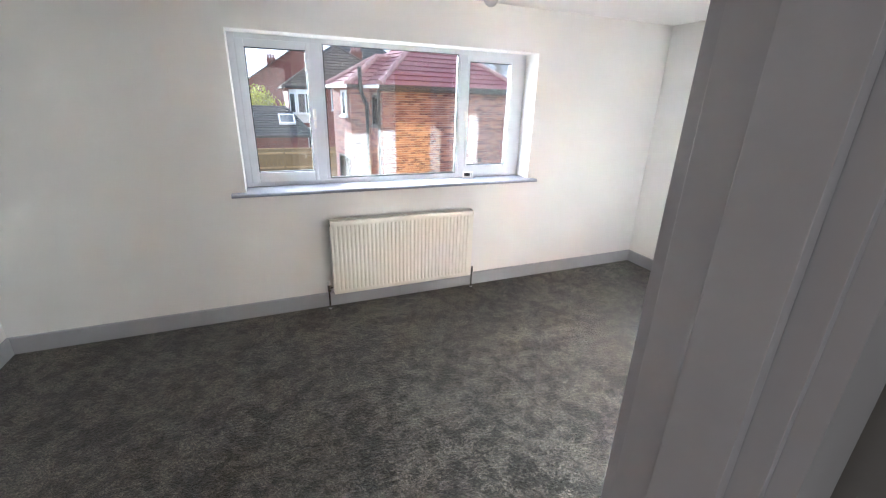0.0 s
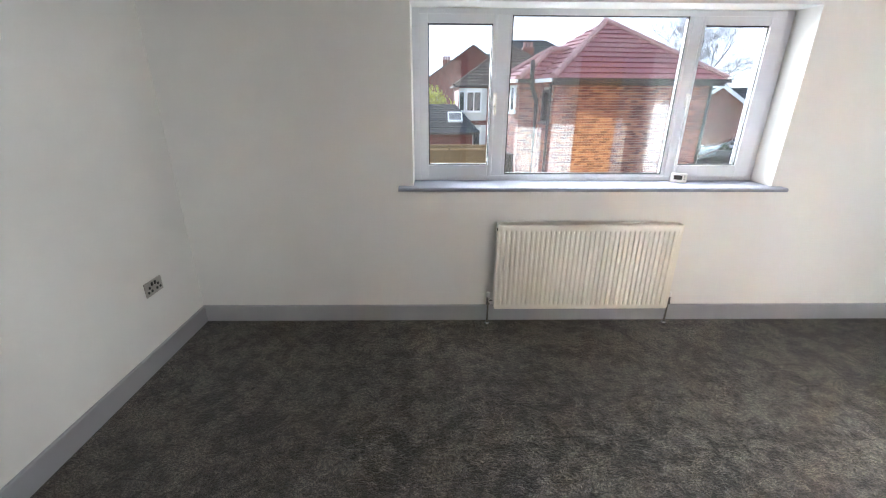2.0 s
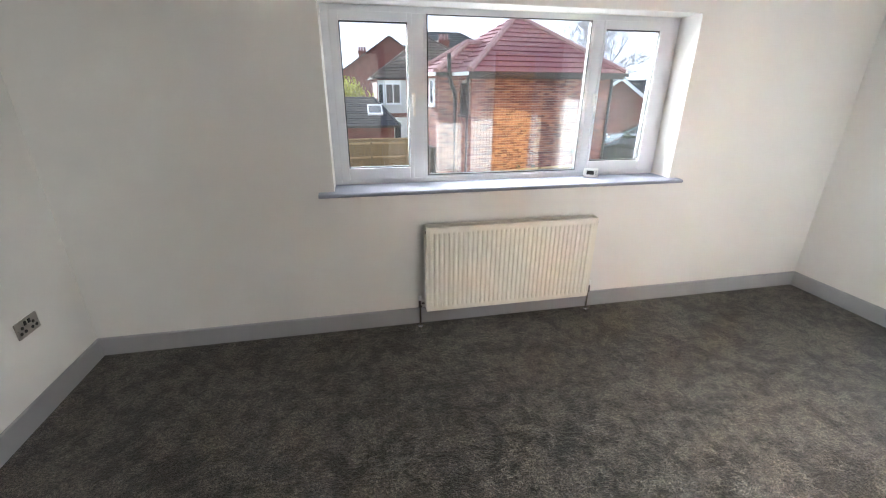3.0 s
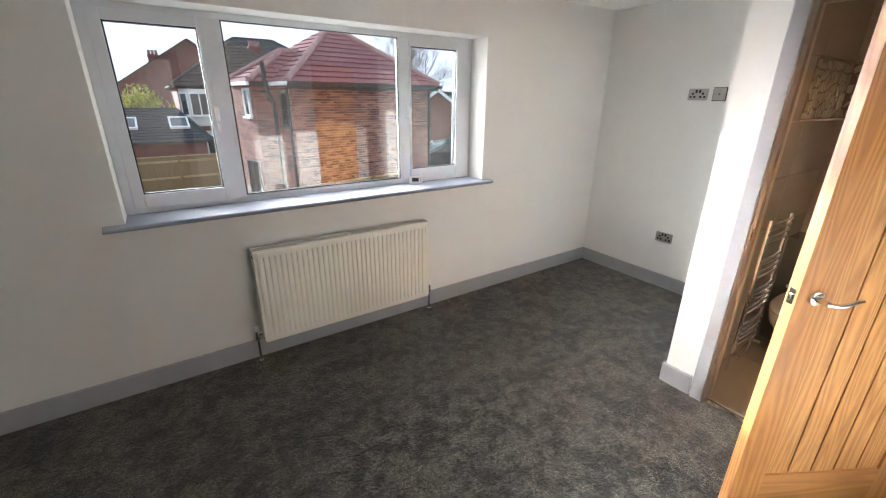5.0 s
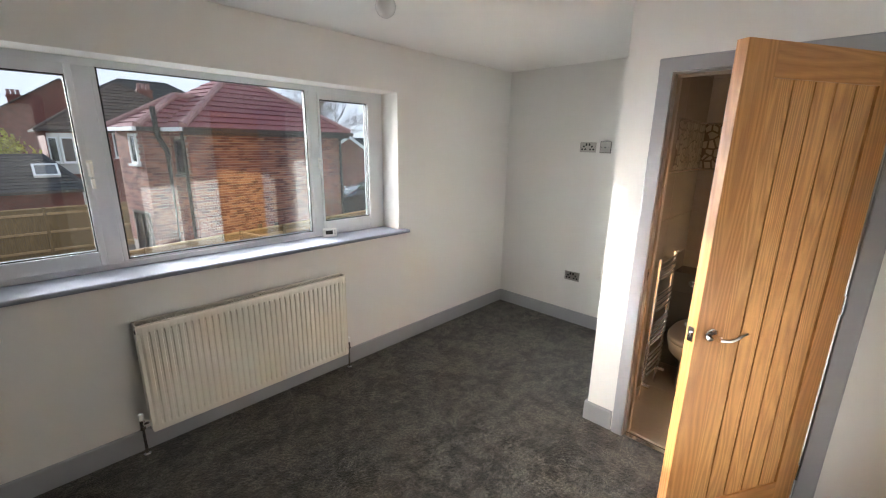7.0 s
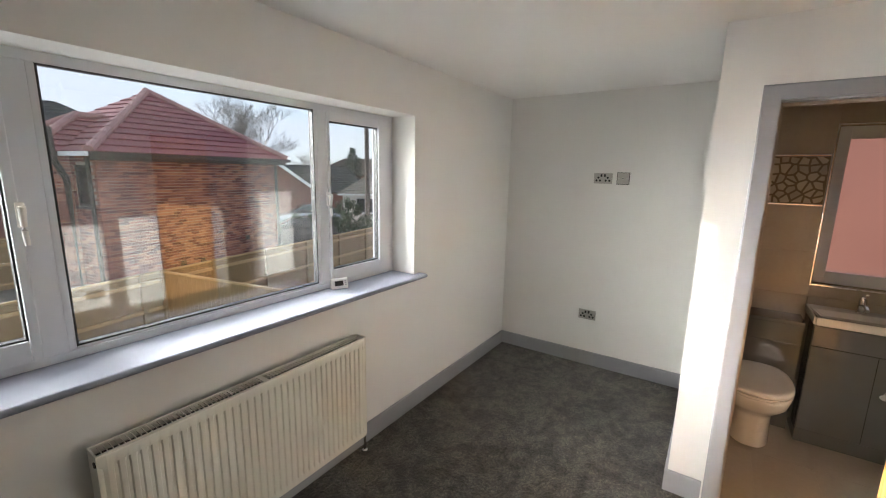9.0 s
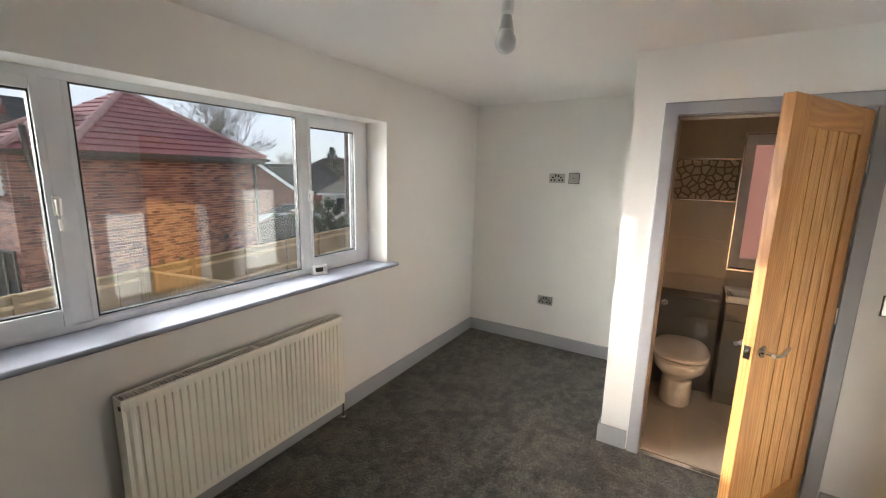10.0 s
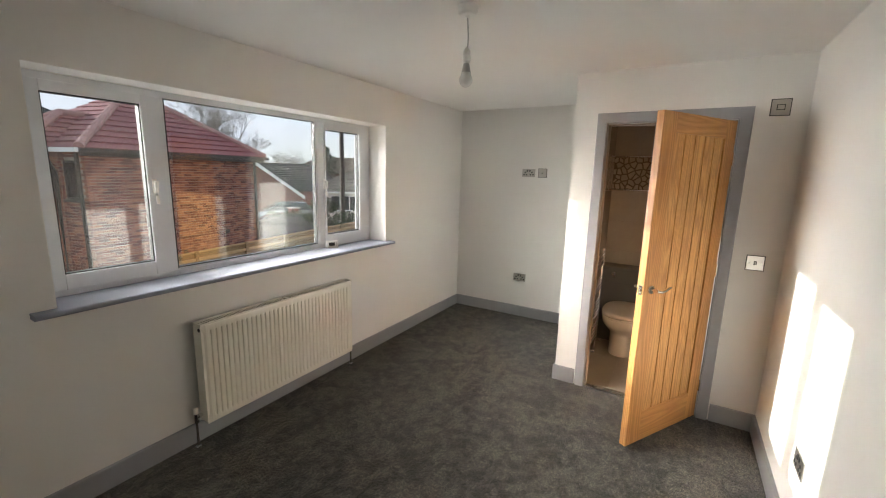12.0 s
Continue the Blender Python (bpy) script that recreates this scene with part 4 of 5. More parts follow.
for x in (ra, rb):
    for z in (0.24, 0.94):
        part("wall_bracket", rod(bmesh.new(), (x, ry, z), (x, EN1 - 0.006, z), 0.009), M["chrome"], rail)
    bm = bmesh.new()
    rod(bm, (x, ry, 0.16), (x, ry, 0.115), 0.012)
    rod(bm, (x, ry, 0.125), (x, ry - 0.05, 0.125), 0.013)
    part("valve", bm, M["chrome"], rail, "chrome angled valve")
    part("pipe", rod(bmesh.new(), (x, ry, 0.01), (x, ry, 0.12), 0.0075), M["chrome"], rail)

# keep on the ensuite lining
kp = thing("strike_plate", "small chrome strike plate on the door lining", "strike plate")
part("plate", B(((ENX + 0.012, DY1 - 0.0015, 0.965), (ENX + 0.036, DY1 + 0.001, 1.03)), bevel=0.0005), M["chrome"], kp)
part("hole", B(((ENX + 0.018, DY1 - 0.002, 0.985), (ENX + 0.030, DY1, 1.01))), M["black"], kp)

# ---- outdoors ----
GROUND = -2.6
M["brick"] = material("red_multi_brick", (0.225, 0.082, 0.062), 0.85, vary=0.2, scale=9, fine=60, fine_bump=0.05, per_piece=0.6)
M["brick_wall"] = material("red_brickwork", (0.20, 0.073, 0.054), 0.85, vary=0.35, scale=3, fine=14, fine_bump=0.05)
M["orange_brick"] = material("orange_red_brickwork", (0.30, 0.125, 0.09), 0.85, vary=0.35, scale=3, fine=14, fine_bump=0.05)
M["mortar"] = material("mortar", (0.40, 0.35, 0.31), 0.9, vary=0.1)
M["red_tile"] = material("red_concrete_tile", (0.205, 0.060, 0.066), 0.62, vary=0.10, scale=2.5, fine=30, fine_bump=0.03, per_piece=0.10)
M["ridge_tile"] = material("ridge_tile", (0.34, 0.19, 0.175), 0.7, vary=0.12, scale=4, fine=30, per_piece=0.12)
M["brown_tile"] = material("weathered_brown_tile", (0.088, 0.064, 0.049), 0.9, vary=0.2, scale=2, fine=20, per_piece=0.12)
M["dark_tile"] = material("dark_slate_tile", (0.032, 0.034, 0.038), 0.85, vary=0.15, scale=2, fine=20, per_piece=0.15)
M["grey_tile"] = material("grey_brown_tile", (0.16, 0.14, 0.115), 0.85, vary=0.18, scale=2, fine=20, per_piece=0.12)
M["gutter"] = material("dark_brown_gutter", (0.035, 0.028, 0.026), 0.4, vary=0.08)
M["white_trim"] = material("white_trim", (0.78, 0.78, 0.77), 0.4, vary=0.03)
M["render"] = material("pale_render", (0.66, 0.64, 0.58), 0.85, vary=0.05, scale=2, fine=30)
M["dark_pane"] = material("dark_window_glass", (0.03, 0.035, 0.04), 0.06, vary=0.2, coat=0.5)
M["fence"] = wood("fence_timber", (0.26, 0.175, 0.075), (0.15, 0.098, 0.042), "Z", 0.7, 0.8)
M["fence_rail"] = wood("fence_rail_timber", (0.48, 0.33, 0.16), (0.30, 0.20, 0.095), "X", 0.7, 0.8)
M["ground"] = material("worn_tarmac", (0.095, 0.092, 0.086), 0.9, vary=0.2, scale=0.4, fine=25, fine_bump=0.05)
M["paving"] = material("concrete_paving", (0.33, 0.31, 0.28), 0.85, vary=0.12, scale=1.5, fine=20, per_piece=0.1)
M["hedge"] = material("hedge_leaf", (0.024, 0.045, 0.014), 0.9, vary=0.25, scale=3, fine=20, per_piece=0.4)
M["yellow_leaf"] = material("yellow_green_leaf", (0.40, 0.38, 0.06), 0.6, vary=0.25, scale=3, fine=20, per_piece=0.4)
M["fir"] = material("fir_needles", (0.022, 0.045, 0.024), 0.7, vary=0.25, scale=2, fine=20, per_piece=0.35)
M["bark"] = material("bark", (0.17, 0.145, 0.12), 0.9, vary=0.2, scale=4, fine=30)
M["pole_wood"] = material("tarred_pole", (0.05, 0.035, 0.028), 0.8, vary=0.2, scale=4, fine=30)
M["silver"] = material("silver_car_paint", (0.52, 0.54, 0.56), 0.25, 0.6, vary=0.02, coat=0.6)
M["dark_paint"] = material("dark_car_paint", (0.03, 0.035, 0.045), 0.25, 0.3, vary=0.02, coat=0.6)
M["rubber"] = material("tyre_rubber", (0.02, 0.02, 0.02), 0.8, vary=0.1)

bm = bmesh.new()
loft(bm, [[(x, y, z) for x, z in ((-900, GROUND - 0.5), (900, GROUND - 0.5), (900, -1.95), (17, -1.95), (9, GROUND), (-900, GROUND))] for y in (-900, 900)])
structure("ground", bm, M["ground"], "grey tarmac and trodden ground between the houses")


def course(parent, a, b, c, d, up, mat, name="tile_course"):
    """One course of roof tiles between its lower edge a-b and upper edge d-c, its lower lip proud."""
    a, b, c, d, up = (Vector(p) for p in (a, b, c, d, up))
    lip = up * 0.045
    bm = bmesh.new()
    pts = [a, b, c, d, a + lip, b + lip, c + up * 0.012, d + up * 0.012]
    v = [bm.verts.new(p) for p in pts]
    for f in ((0, 3, 2, 1), (4, 5, 6, 7), (0, 1, 5, 4), (1, 2, 6, 5), (2, 3, 7, 6), (3, 0, 4, 7)):
        bm.faces.new([v[i] for i in f])
    bmesh.ops.remove_doubles(bm, verts=bm.verts[:], dist=0.0005)
    return part(name, bm, mat, parent, "", None)


def roof_face(parent, a, b, c, d, n, mat):
    """A slope from the eave a-b to the ridge d-c in n courses."""
    a, b, c, d = (Vector(p) for p in (a, b, c, d))
    up = (b - a).cross(d - a)
    up = up.normalized() if up.length > 1e-6 else (b - a).cross(c - a).normalized()
    if up.z < 0:
        up = -up
    for k in range(n):
        s, t = k / n, (k + 1) / n + 0.004
        course(parent, a.lerp(d, s), b.lerp(c, s), b.lerp(c, min(t, 1)), a.lerp(d, min(t, 1)), up, mat)


def ridge(parent, a, b, mat, r=0.105, piece=0.42):
    """Half-round ridge tiles end to end."""
    a, b = Vector(a), Vector(b)
    n = max(1, int((b - a).length / piece))
    for k in range(n):
        p, q = a.lerp(b, k / n), a.lerp(b, (k + 1.04) / n)
        part("ridge_tile", tube(bmesh.new(), [p, q], [r, r * 0.92], 10), mat, parent)


def window_unit(parent, w, h, m, bars=1, frame="white_trim"):
    """A window on a wall: local x along it, -y outward; frame proud of a dark pane, with a sill."""
    g = bmesh.new()
    t = 0.06
    frame_ring(g, -w / 2, w / 2, 0, h, -w / 2 + t, w / 2 - t, t, h - t, -0.05, 0.03, 0)
    for k in range(1, bars + 1):
        x = -w / 2 + w * k / (bars + 1)
        box(g, (x - 0.03, -0.045, t), (x + 0.03, 0.02, h - t))
    join_m = bmesh.new()
    join(join_m, g, m)
    win = part("window", join_m, M[frame], parent, "", None)
    pane = bmesh.new()
    join(pane, B(((-w / 2 + t * 0.8, -0.02, t * 0.8), (w / 2 - t * 0.8, 0.01, h - t * 0.8))), m)
    part("pane", pane, M["dark_pane"], win, "", None)
    sill = bmesh.new()
    join(sill, B(((-w / 2 - 0.06, -0.11, -0.06), (w / 2 + 0.06, 0.02, 0.0))), m)
    part("sill", sill, M[frame], win, "", None)


# the red-roofed brick house opposite: u along its facade, v away from the window
HO, HANG = Vector((3.39, 13.09, 0)), math.atan2(0.191, 0.982)


def hw(u, v, z):
    return HO + Vector((u * math.cos(HANG) - v * math.sin(HANG), u * math.sin(HANG) + v * math.cos(HANG), z))


HM = Matrix.Translation(HO) @ pose(0, 0, 0, 0, 0, math.degrees(HANG))
red = thing("brick_house", "new red brick house with a dark red hipped tile roof", "house")
E = 1.98
WU, WE, WB = -0.47, -0.62, 2.9        # the wing: wall, eave, back
AP, AP2 = hw(3.25, 3.0, 3.96), hw(3.25, 3.1, 3.96)
bm = bmesh.new()
box(bm, (0.22, 0.262, GROUND), (5.62, 4.5, E - 0.06))
box(bm, (-0.46, 1.262, GROUND), (0.22, WB, E - 0.06))
bm.transform(HM)
body = part("wall", bm, M["mortar"], red, "red brick walls", None)
c = [hw(-0.02, -0.02, E), hw(5.86, -0.02, E + 0.03), hw(5.86, 4.8, E + 0.03), hw(-0.02, 4.8, E)]
roof = part("roof", loft(bmesh.new(), [[c[0], c[1], c[2], c[3]], [p + Vector((0, 0, 0.02)) for p in c]]), M["gutter"], red, "dark red tiled hipped roof", None)
roof_face(roof, c[0], c[1], AP, AP, 12, M["red_tile"])
roof_face(roof, c[3], c[0], AP, AP2, 12, M["red_tile"])
roof_face(roof, c[1], c[2], AP2, AP, 12, M["red_tile"])
roof_face(roof, c[2], c[3], AP2, AP2, 12, M["red_tile"])
for a, b in ((c[0], AP), (c[1], AP), (AP, AP2)):
    ridge(roof, a + Vector((0, 0, 0.05)), b + Vector((0, 0, 0.04)), M["ridge_tile"])
wc = [hw(WE, 1.08, E), hw(1.05, 2.5, 2.95), hw(WE, WB + 0.2, E)]
roof_face(roof, wc[0], hw(1.0, 1.08, E), hw(3.0, 2.5, 2.95), wc[1], 7, M["red_tile"])
roof_face(roof, wc[2], wc[0], wc[1], wc[1], 7, M["red_tile"])
ridge(roof, wc[0] + Vector((0, 0, 0.04)), wc[1] + Vector((0, 0, 0.04)), M["ridge_tile"])
ridge(roof, wc[2] + Vector((0, 0, 0.04)), wc[1] + Vector((0, 0, 0.04)), M["ridge_tile"])
ridge(roof, wc[1] + Vector((0, 0, 0.04)), hw(2.6, 2.5, 2.99), M["ridge_tile"])


def bar(name, a, b, w, h, mat, parent):
    """A straight bar between two points of the house's plan."""
    a, b = Vector(a), Vector(b)
    d = (b - a).normalized()
    s = d.cross(Vector((0, 0, 1))).normalized() * w / 2
    z = Vector((0, 0, h / 2))
    return part(name, loft(bmesh.new(), [[p - s - z, p + s - z, p + s + z, p - s + z] for p in (a, b)]), mat, parent, "", None)


bar("gutter", hw(-0.05, -0.07, E - 0.03), hw(5.92, -0.07, E), 0.11, 0.10, M["gutter"], red)
bar("fascia", hw(0.0, 0.03, E - 0.09), hw(5.84, 0.03, E - 0.06), 0.03, 0.16, M["gutter"], red)
bar("gutter", hw(-0.07, -0.05, E - 0.03), hw(-0.07, 1.2, E - 0.03), 0.11, 0.10, M["white_trim"], red)
bar("gutter", hw(WE - 0.03, 1.03, E - 0.03), hw(0.0, 1.03, E - 0.03), 0.11, 0.10, M["gutter"], red)
bar("gutter", hw(WE - 0.06, 1.05, E - 0.03), hw(WE - 0.06, WB + 0.2, E - 0.03), 0.11, 0.10, M["white_trim"], red)
bar("soffit", hw(0.12, 0.1, E - 0.075), hw(5.84, 0.1, E - 0.055), 0.26, 0.02, M["gutter"], red)
for u, v, z1 in ((0.10, 0.33, E - 0.1), (5.52, 0.19, E - 0.1)):
    part("downpipe", tube(bmesh.new(), [hw(u, v, z1), hw(u, v, -0.9), hw(u, v, GROUND)], 0.045, 10), M["gutter"], red, "dark brown downpipe")
# soil stack that bends out over the wing's eave
part("soil_stack", tube(bmesh.new(), [hw(0.05, 1.14, GROUND), hw(0.05, 1.14, 1.28), hw(0.03, 1.12, 1.40), hw(-0.18, 0.95, 1.70), hw(-0.25, 0.90, 1.84), hw(-0.27, 0.90, 2.52)], 0.065, 12), M["gutter"], red, "dark soil stack bending past the eave")
for u, z in ((4.2, -0.50), (2.6, -0.95), (2.0, -0.93)):
    part("wall_vent", B(((u - 0.075, 0.195, z - 0.075), (u + 0.075, 0.225, z + 0.075)), bevel=0.01), M["gutter"], red).matrix_basis = HM
window_unit(red, 0.5, 0.95, HM @ Matrix.Translation((0.205, 0.72, 0.75)) @ pose(0, 0, 0, 0, 0, -90), 0, "gutter")
window_unit(red, 0.42, 0.8, HM @ Matrix.Translation((WU - 0.005, 1.78, 1.03)) @ pose(0, 0, 0, 0, 0, -90), 0)
window_unit(red, 1.0, 2.0, HM @ Matrix.Translation((WU - 0.005, 1.95, -2.3)) @ pose(0, 0, 0, 0, 0, -90), 1, "gutter")


def house(label, cx, cy, rot, w, d, ez, rz, kind, wall, roofm, windows=(), chimney=None, base=GROUND, courses=14, hip=0.0):
    """A house: front face along local x at y = 0, going back to y = d."""
    h = thing("house", label, "house")
    m = Matrix.Translation((cx, cy, 0)) @ pose(0, 0, 0, 0, 0, rot)
    bm = bmesh.new()
    if kind == "gable":
        loft(bm, [[(-w / 2, y, base), (w / 2, y, base), (w / 2, y, ez), (0, y, rz), (-w / 2, y, ez)] for y in (0, d)])
    else:
        box(bm, (-w / 2, 0, base), (w / 2, d, ez))
    bm.transform(m)
    part("wall", bm, M[wall], h, "", None)
    o = 0.3
    pt = lambda x, y, z: m @ Vector((x, y, z))
    rf = part("roof", loft(bmesh.new(), [[pt(-w / 2 - o, -o, ez - 0.06 + k), pt(w / 2 + o, -o, ez - 0.06 + k), pt(w / 2 + o, d + o, ez - 0.06 + k), pt(-w / 2 - o, d + o, ez - 0.06 + k)] for k in (0, 0.05)]), M["gutter"], h, "", None) if kind != "gable" else None
    if kind == "gable":
        dz = (rz - ez) / (w / 2) * o
        rf = part("roof", loft(bmesh.new(), [[pt(0, -o, rz), pt(w / 2 + o, -o, ez - dz), pt(w / 2 + o, -o, ez - dz + 0.05), pt(0, -o, rz + 0.06), pt(-w / 2 - o, -o, ez - dz + 0.05), pt(-w / 2 - o, -o, ez - dz)],
                                             [pt(0, d + o, rz), pt(w / 2 + o, d + o, ez - dz), pt(w / 2 + o, d + o, ez - dz + 0.05), pt(0, d + o, rz + 0.06), pt(-w / 2 - o, d + o, ez - dz + 0.05), pt(-w / 2 - o, d + o, ez - dz)]]), M["gutter"], h, "", None)
        for s in (-1, 1):
            roof_face(rf, pt(s * (w / 2 + o), -o, ez - dz + 0.05), pt(s * (w / 2 + o), d + o, ez - dz + 0.05), pt(0, d + o, rz + 0.06), pt(0, -o, rz + 0.06), courses, M[roofm])
    else:
        e = [pt(-w / 2 - o, -o, ez), pt(w / 2 + o, -o, ez), pt(w / 2 + o, d + o, ez), pt(-w / 2 - o, d + o, ez)]
        r0, r1 = pt(-w / 2 + hip, d / 2, rz), pt(w / 2 - hip, d / 2, rz)
        roof_face(rf, e[0], e[1], r1, r0, courses, M[roofm]), roof_face(rf, e[2], e[3], r0, r1, courses, M[roofm])
        roof_face(rf, e[3], e[0], r0, r0, courses, M[roofm]), roof_face(rf, e[1], e[2], r1, r1, courses, M[roofm])
        for a, b in ((e[0], r0), (e[1], r1), (r0, r1)):
            ridge(rf, a, b, M[roofm], 0.10, 0.8)
        bar("gutter", pt(-w / 2 - o, -o - 0.05, ez - 0.03), pt(w / 2 + o, -o - 0.05, ez - 0.03), 0.11, 0.11, M["white_trim"] if wall != "brick_wall" else M["gutter"], h)
    for x, z, ww, hh, bars in windows:
        window_unit(h, ww, hh, m @ Matrix.Translation((x, 0, z)), bars)
    if chimney:
        x, y, z = chimney
        bm = bmesh.new()
        box(bm, (x - 0.38, y - 0.26, ez - 0.5), (x + 0.38, y + 0.26, z)), box(bm, (x - 0.43, y - 0.31, z - 0.18), (x + 0.43, y + 0.31, z - 0.08))
        bm.transform(m)
        ch = part("chimney", bm, M["brick_wall"], h, "", None)
        for k in (-0.25, 0, 0.25):
            bm = lathe(bmesh.new(), [(0.11, z), (0.10, z + 0.3), (0.13, z + 0.34)], 10, None)
            bm.transform(m @ Matrix.Translation((x + k, y, 0)))
            part("chimney_pot", bm, M["ridge_tile"], ch)
    return h, m


ha, hm = house("older red brick house with brown hipped roof and white bay", 5.3, 28.6, 0, 7.6, 8.8, 2.1, 4.85, "hip", "brick_wall", "brown_tile", ((-0.85, 0.75, 0.75, 1.25, 0), (2.2, 0.75, 1.2, 1.25, 1)), (1.4, 4.6, 4.75), hip=3.6)
for z0 in (-1.9, 0.35):
    bm = bmesh.new()
    prism(bm, [(-3.75, 0.0), (-3.35, -0.55), (-2.35, -0.55), (-1.95, 0.0)], z0 - 0.35, z0 + 1.6, "z")
    bm.transform(hm)
    bay = part("bay", bm, M["render"], ha, "white rendered bay window", None)
    window_unit(bay, 0.95, 1.2, hm @ Matrix.Translation((-2.85, -0.56, z0 + 0.2)), 1)
    window_unit(bay, 0.55, 1.2, hm @ Matrix.Translation((-3.56, -0.28, z0 + 0.2)) @ pose(0, 0, 0, 0, 0, -54), 0)
house("tall red brick house with a plain gable", 3.4, 41, 0, 11.0, 9, 2.0, 5.65, "gable", "brick_wall", "brown_tile", ((-3.2, -0.2, 1.1, 1.4, 1),), (-2.3, 4, 4.75))
house("far house with a dark slate hipped roof", 10.2, 46, 0, 15.0, 9, 3.6, 7.1, "hip", "brick_wall", "dark_tile", (), None, hip=5.6)
house("far red brick house with a dark roof", -9.5, 52, 6, 13, 9, 1.6, 4.6, "gable", "brick_wall", "dark_tile", ((2.0, -0.3, 1.2, 1.3, 1),), (-2.0, 4, 4.9))
house("low brick extension under a dark tiled roof", -2.4, 24.2, 0, 9.0, 5.0, -0.42, 0.92, "hip", "brick_wall", "dark_tile", (), None, hip=0.9, courses=12)
# roof lights on the extension
sl = math.degrees(math.atan2(1.34, 2.8))
for x in (-0.95, 1.15):
    rl = thing("roof_light", "roof window lying in dark roof tiles, reflecting the sky", "roof window", Matrix.Translation((x, 25.3, 0.30)) @ pose(0, 0, 0, sl, 0, 0), "roof lights")
    part("frame", B(((-0.42, -0.52, 0), (0.42, -0.42, 0.11)), ((-0.42, 0.42, 0), (0.42, 0.52, 0.11)), ((-0.42, -0.42, 0), (-0.34, 0.42, 0.11)), ((0.34, -0.42, 0), (0.42, 0.42, 0.11))), M["white_trim"], rl, "", None)
    part("pane", B(((-0.345, -0.425, 0.05), (0.345, 0.425, 0.08))), M["dark_pane"], rl, "", None)

# bungalows beyond the drive
house("brick bungalow gable with white bargeboards", 18.0, 27.7, -33, 6.3, 7.5, -0.14, 2.22, "gable", "brick_wall", "dark_tile")
bb = Matrix.Translation((18.0, 27.7, 0)) @ pose(0, 0, 0, 0, 0, -33)
bg = thing("bargeboard", "white painted bargeboards along a bungalow gable", "bargeboard", None)
for s in (-1, 1):
    bar("board", bb @ Vector((0, -0.34, 2.16)), bb @ Vector((s * 3.5, -0.34, -0.45)), 0.05, 0.26, M["white_trim"], bg)
house("brick bungalow with a long dark roof", 24.6, 33.8, -38, 12.0, 8, -0.3, 2.15, "hip", "brick_wall", "dark_tile", ((0, -1.6, 1.6, 1.2, 1),), None, hip=1.6)
house("white rendered bungalow with a weathered grey-brown roof", 23.4, 20.0, -50, 9.6, 7, 0.1, 1.6, "hip", "render", "grey_tile", ((-2.9, -1.25, 2.0, 1.1, 2), (1.6, -1.25, 1.6, 1.1, 1)), None, hip=2.0)
house("far house roof between the trees", 45, 46, -45, 14, 9, 1.2, 3.6, "hip", "brick_wall", "brown_tile", (), None, hip=4)
house("neighbouring red brick house wall", 6.6, -0.6, -90, 11.0, 7.0, 2.9, 5.2, "hip", "orange_brick", "brown_tile", (), None, hip=3)


# ---- fences ----
def fence(label, a, b, top, high=1.8):
    """Close-boarded fence of posts, rails and boarded panels from a to b."""
    root = thing("garden_fence", label, "fence")
    a, b = Vector((*a, 0)), Vector((*b, 0))
    n = max(1, round((b - a).length / 1.85))
    ang = math.degrees(math.atan2(b.y - a.y, b.x - a.x))
    step = (b - a).length / n
    bm = bmesh.new()
    nb = 15
    for k in range(nb):
        x = k * step / nb
        loft(bm, [[(x, 0.030, z), (x + step / nb + 0.012, 0.022, z), (x + step / nb + 0.012, 0.038, z), (x, 0.044, z)] for z in (top - high, top - 0.02)])
    pm = mesh("panel", bm, M["fence"])
    rm = mesh("rail", B(((0, -0.035, -0.04), (step, 0.028, 0.04))), M["fence_rail"])
    cm = mesh("capping", B(((0, -0.02, -0.02), (step, 0.06, 0.018))), M["fence_rail"])
    tm = mesh("post", B(((-0.05, -0.05, top - high - 0.1), (0.05, 0.05, top + 0.03))), M["fence"])
    for k in range(n + 1):
        p = a.lerp(b, k / n)
        m = Matrix.Translation(p) @ pose(0, 0, 0, 0, 0, ang)
        items = [("post", tm, 0)]
        if k < n:
            items += [("panel", pm, 0), ("capping", cm, top)] + [("rail", rm, top - high * f) for f in (0.12, 0.5, 0.88)]
        for nm, me, z in items:
            ob = new(nm, me)
            ob.matrix_basis = m @ Matrix.Translation((0, 0, z))
            ob.parent = root
    return root


fence("weathered close-boarded timber fence by the brick extension", (-8.0, 21.4), (4.2, 21.7), -0.82)
f1a, f1b = hw(-9.0, -0.55, 0), hw(15.5, -0.55, 0)
fence("new close-boarded timber fence in front of the brick house", (f1a.x, f1a.y), (f1b.x, f1b.y), -0.84)
fence("sunlit timber fence running back between the gardens", (5.25, 8.2), (4.35, 12.55), -0.80)
pv = structure("patio", B(((-3.0, 4.0, GROUND), (4.6, 11.8, GROUND + 0.03))), M["mortar"], "pale concrete slab patio")
bm = B(((-0.296, -0.296, 0), (0.296, 0.296, 0.035)), bevel=0.004)
slab = mesh("paving_slab", bm, M["paving"])
for i in range(10):
    for j in range(12):
        ob = new("paving_slab", slab)
        ob.location = (-1.2 + 0.6 * i, 4.6 + 0.6 * j, GROUND + 0.012)
        ob.parent = pv


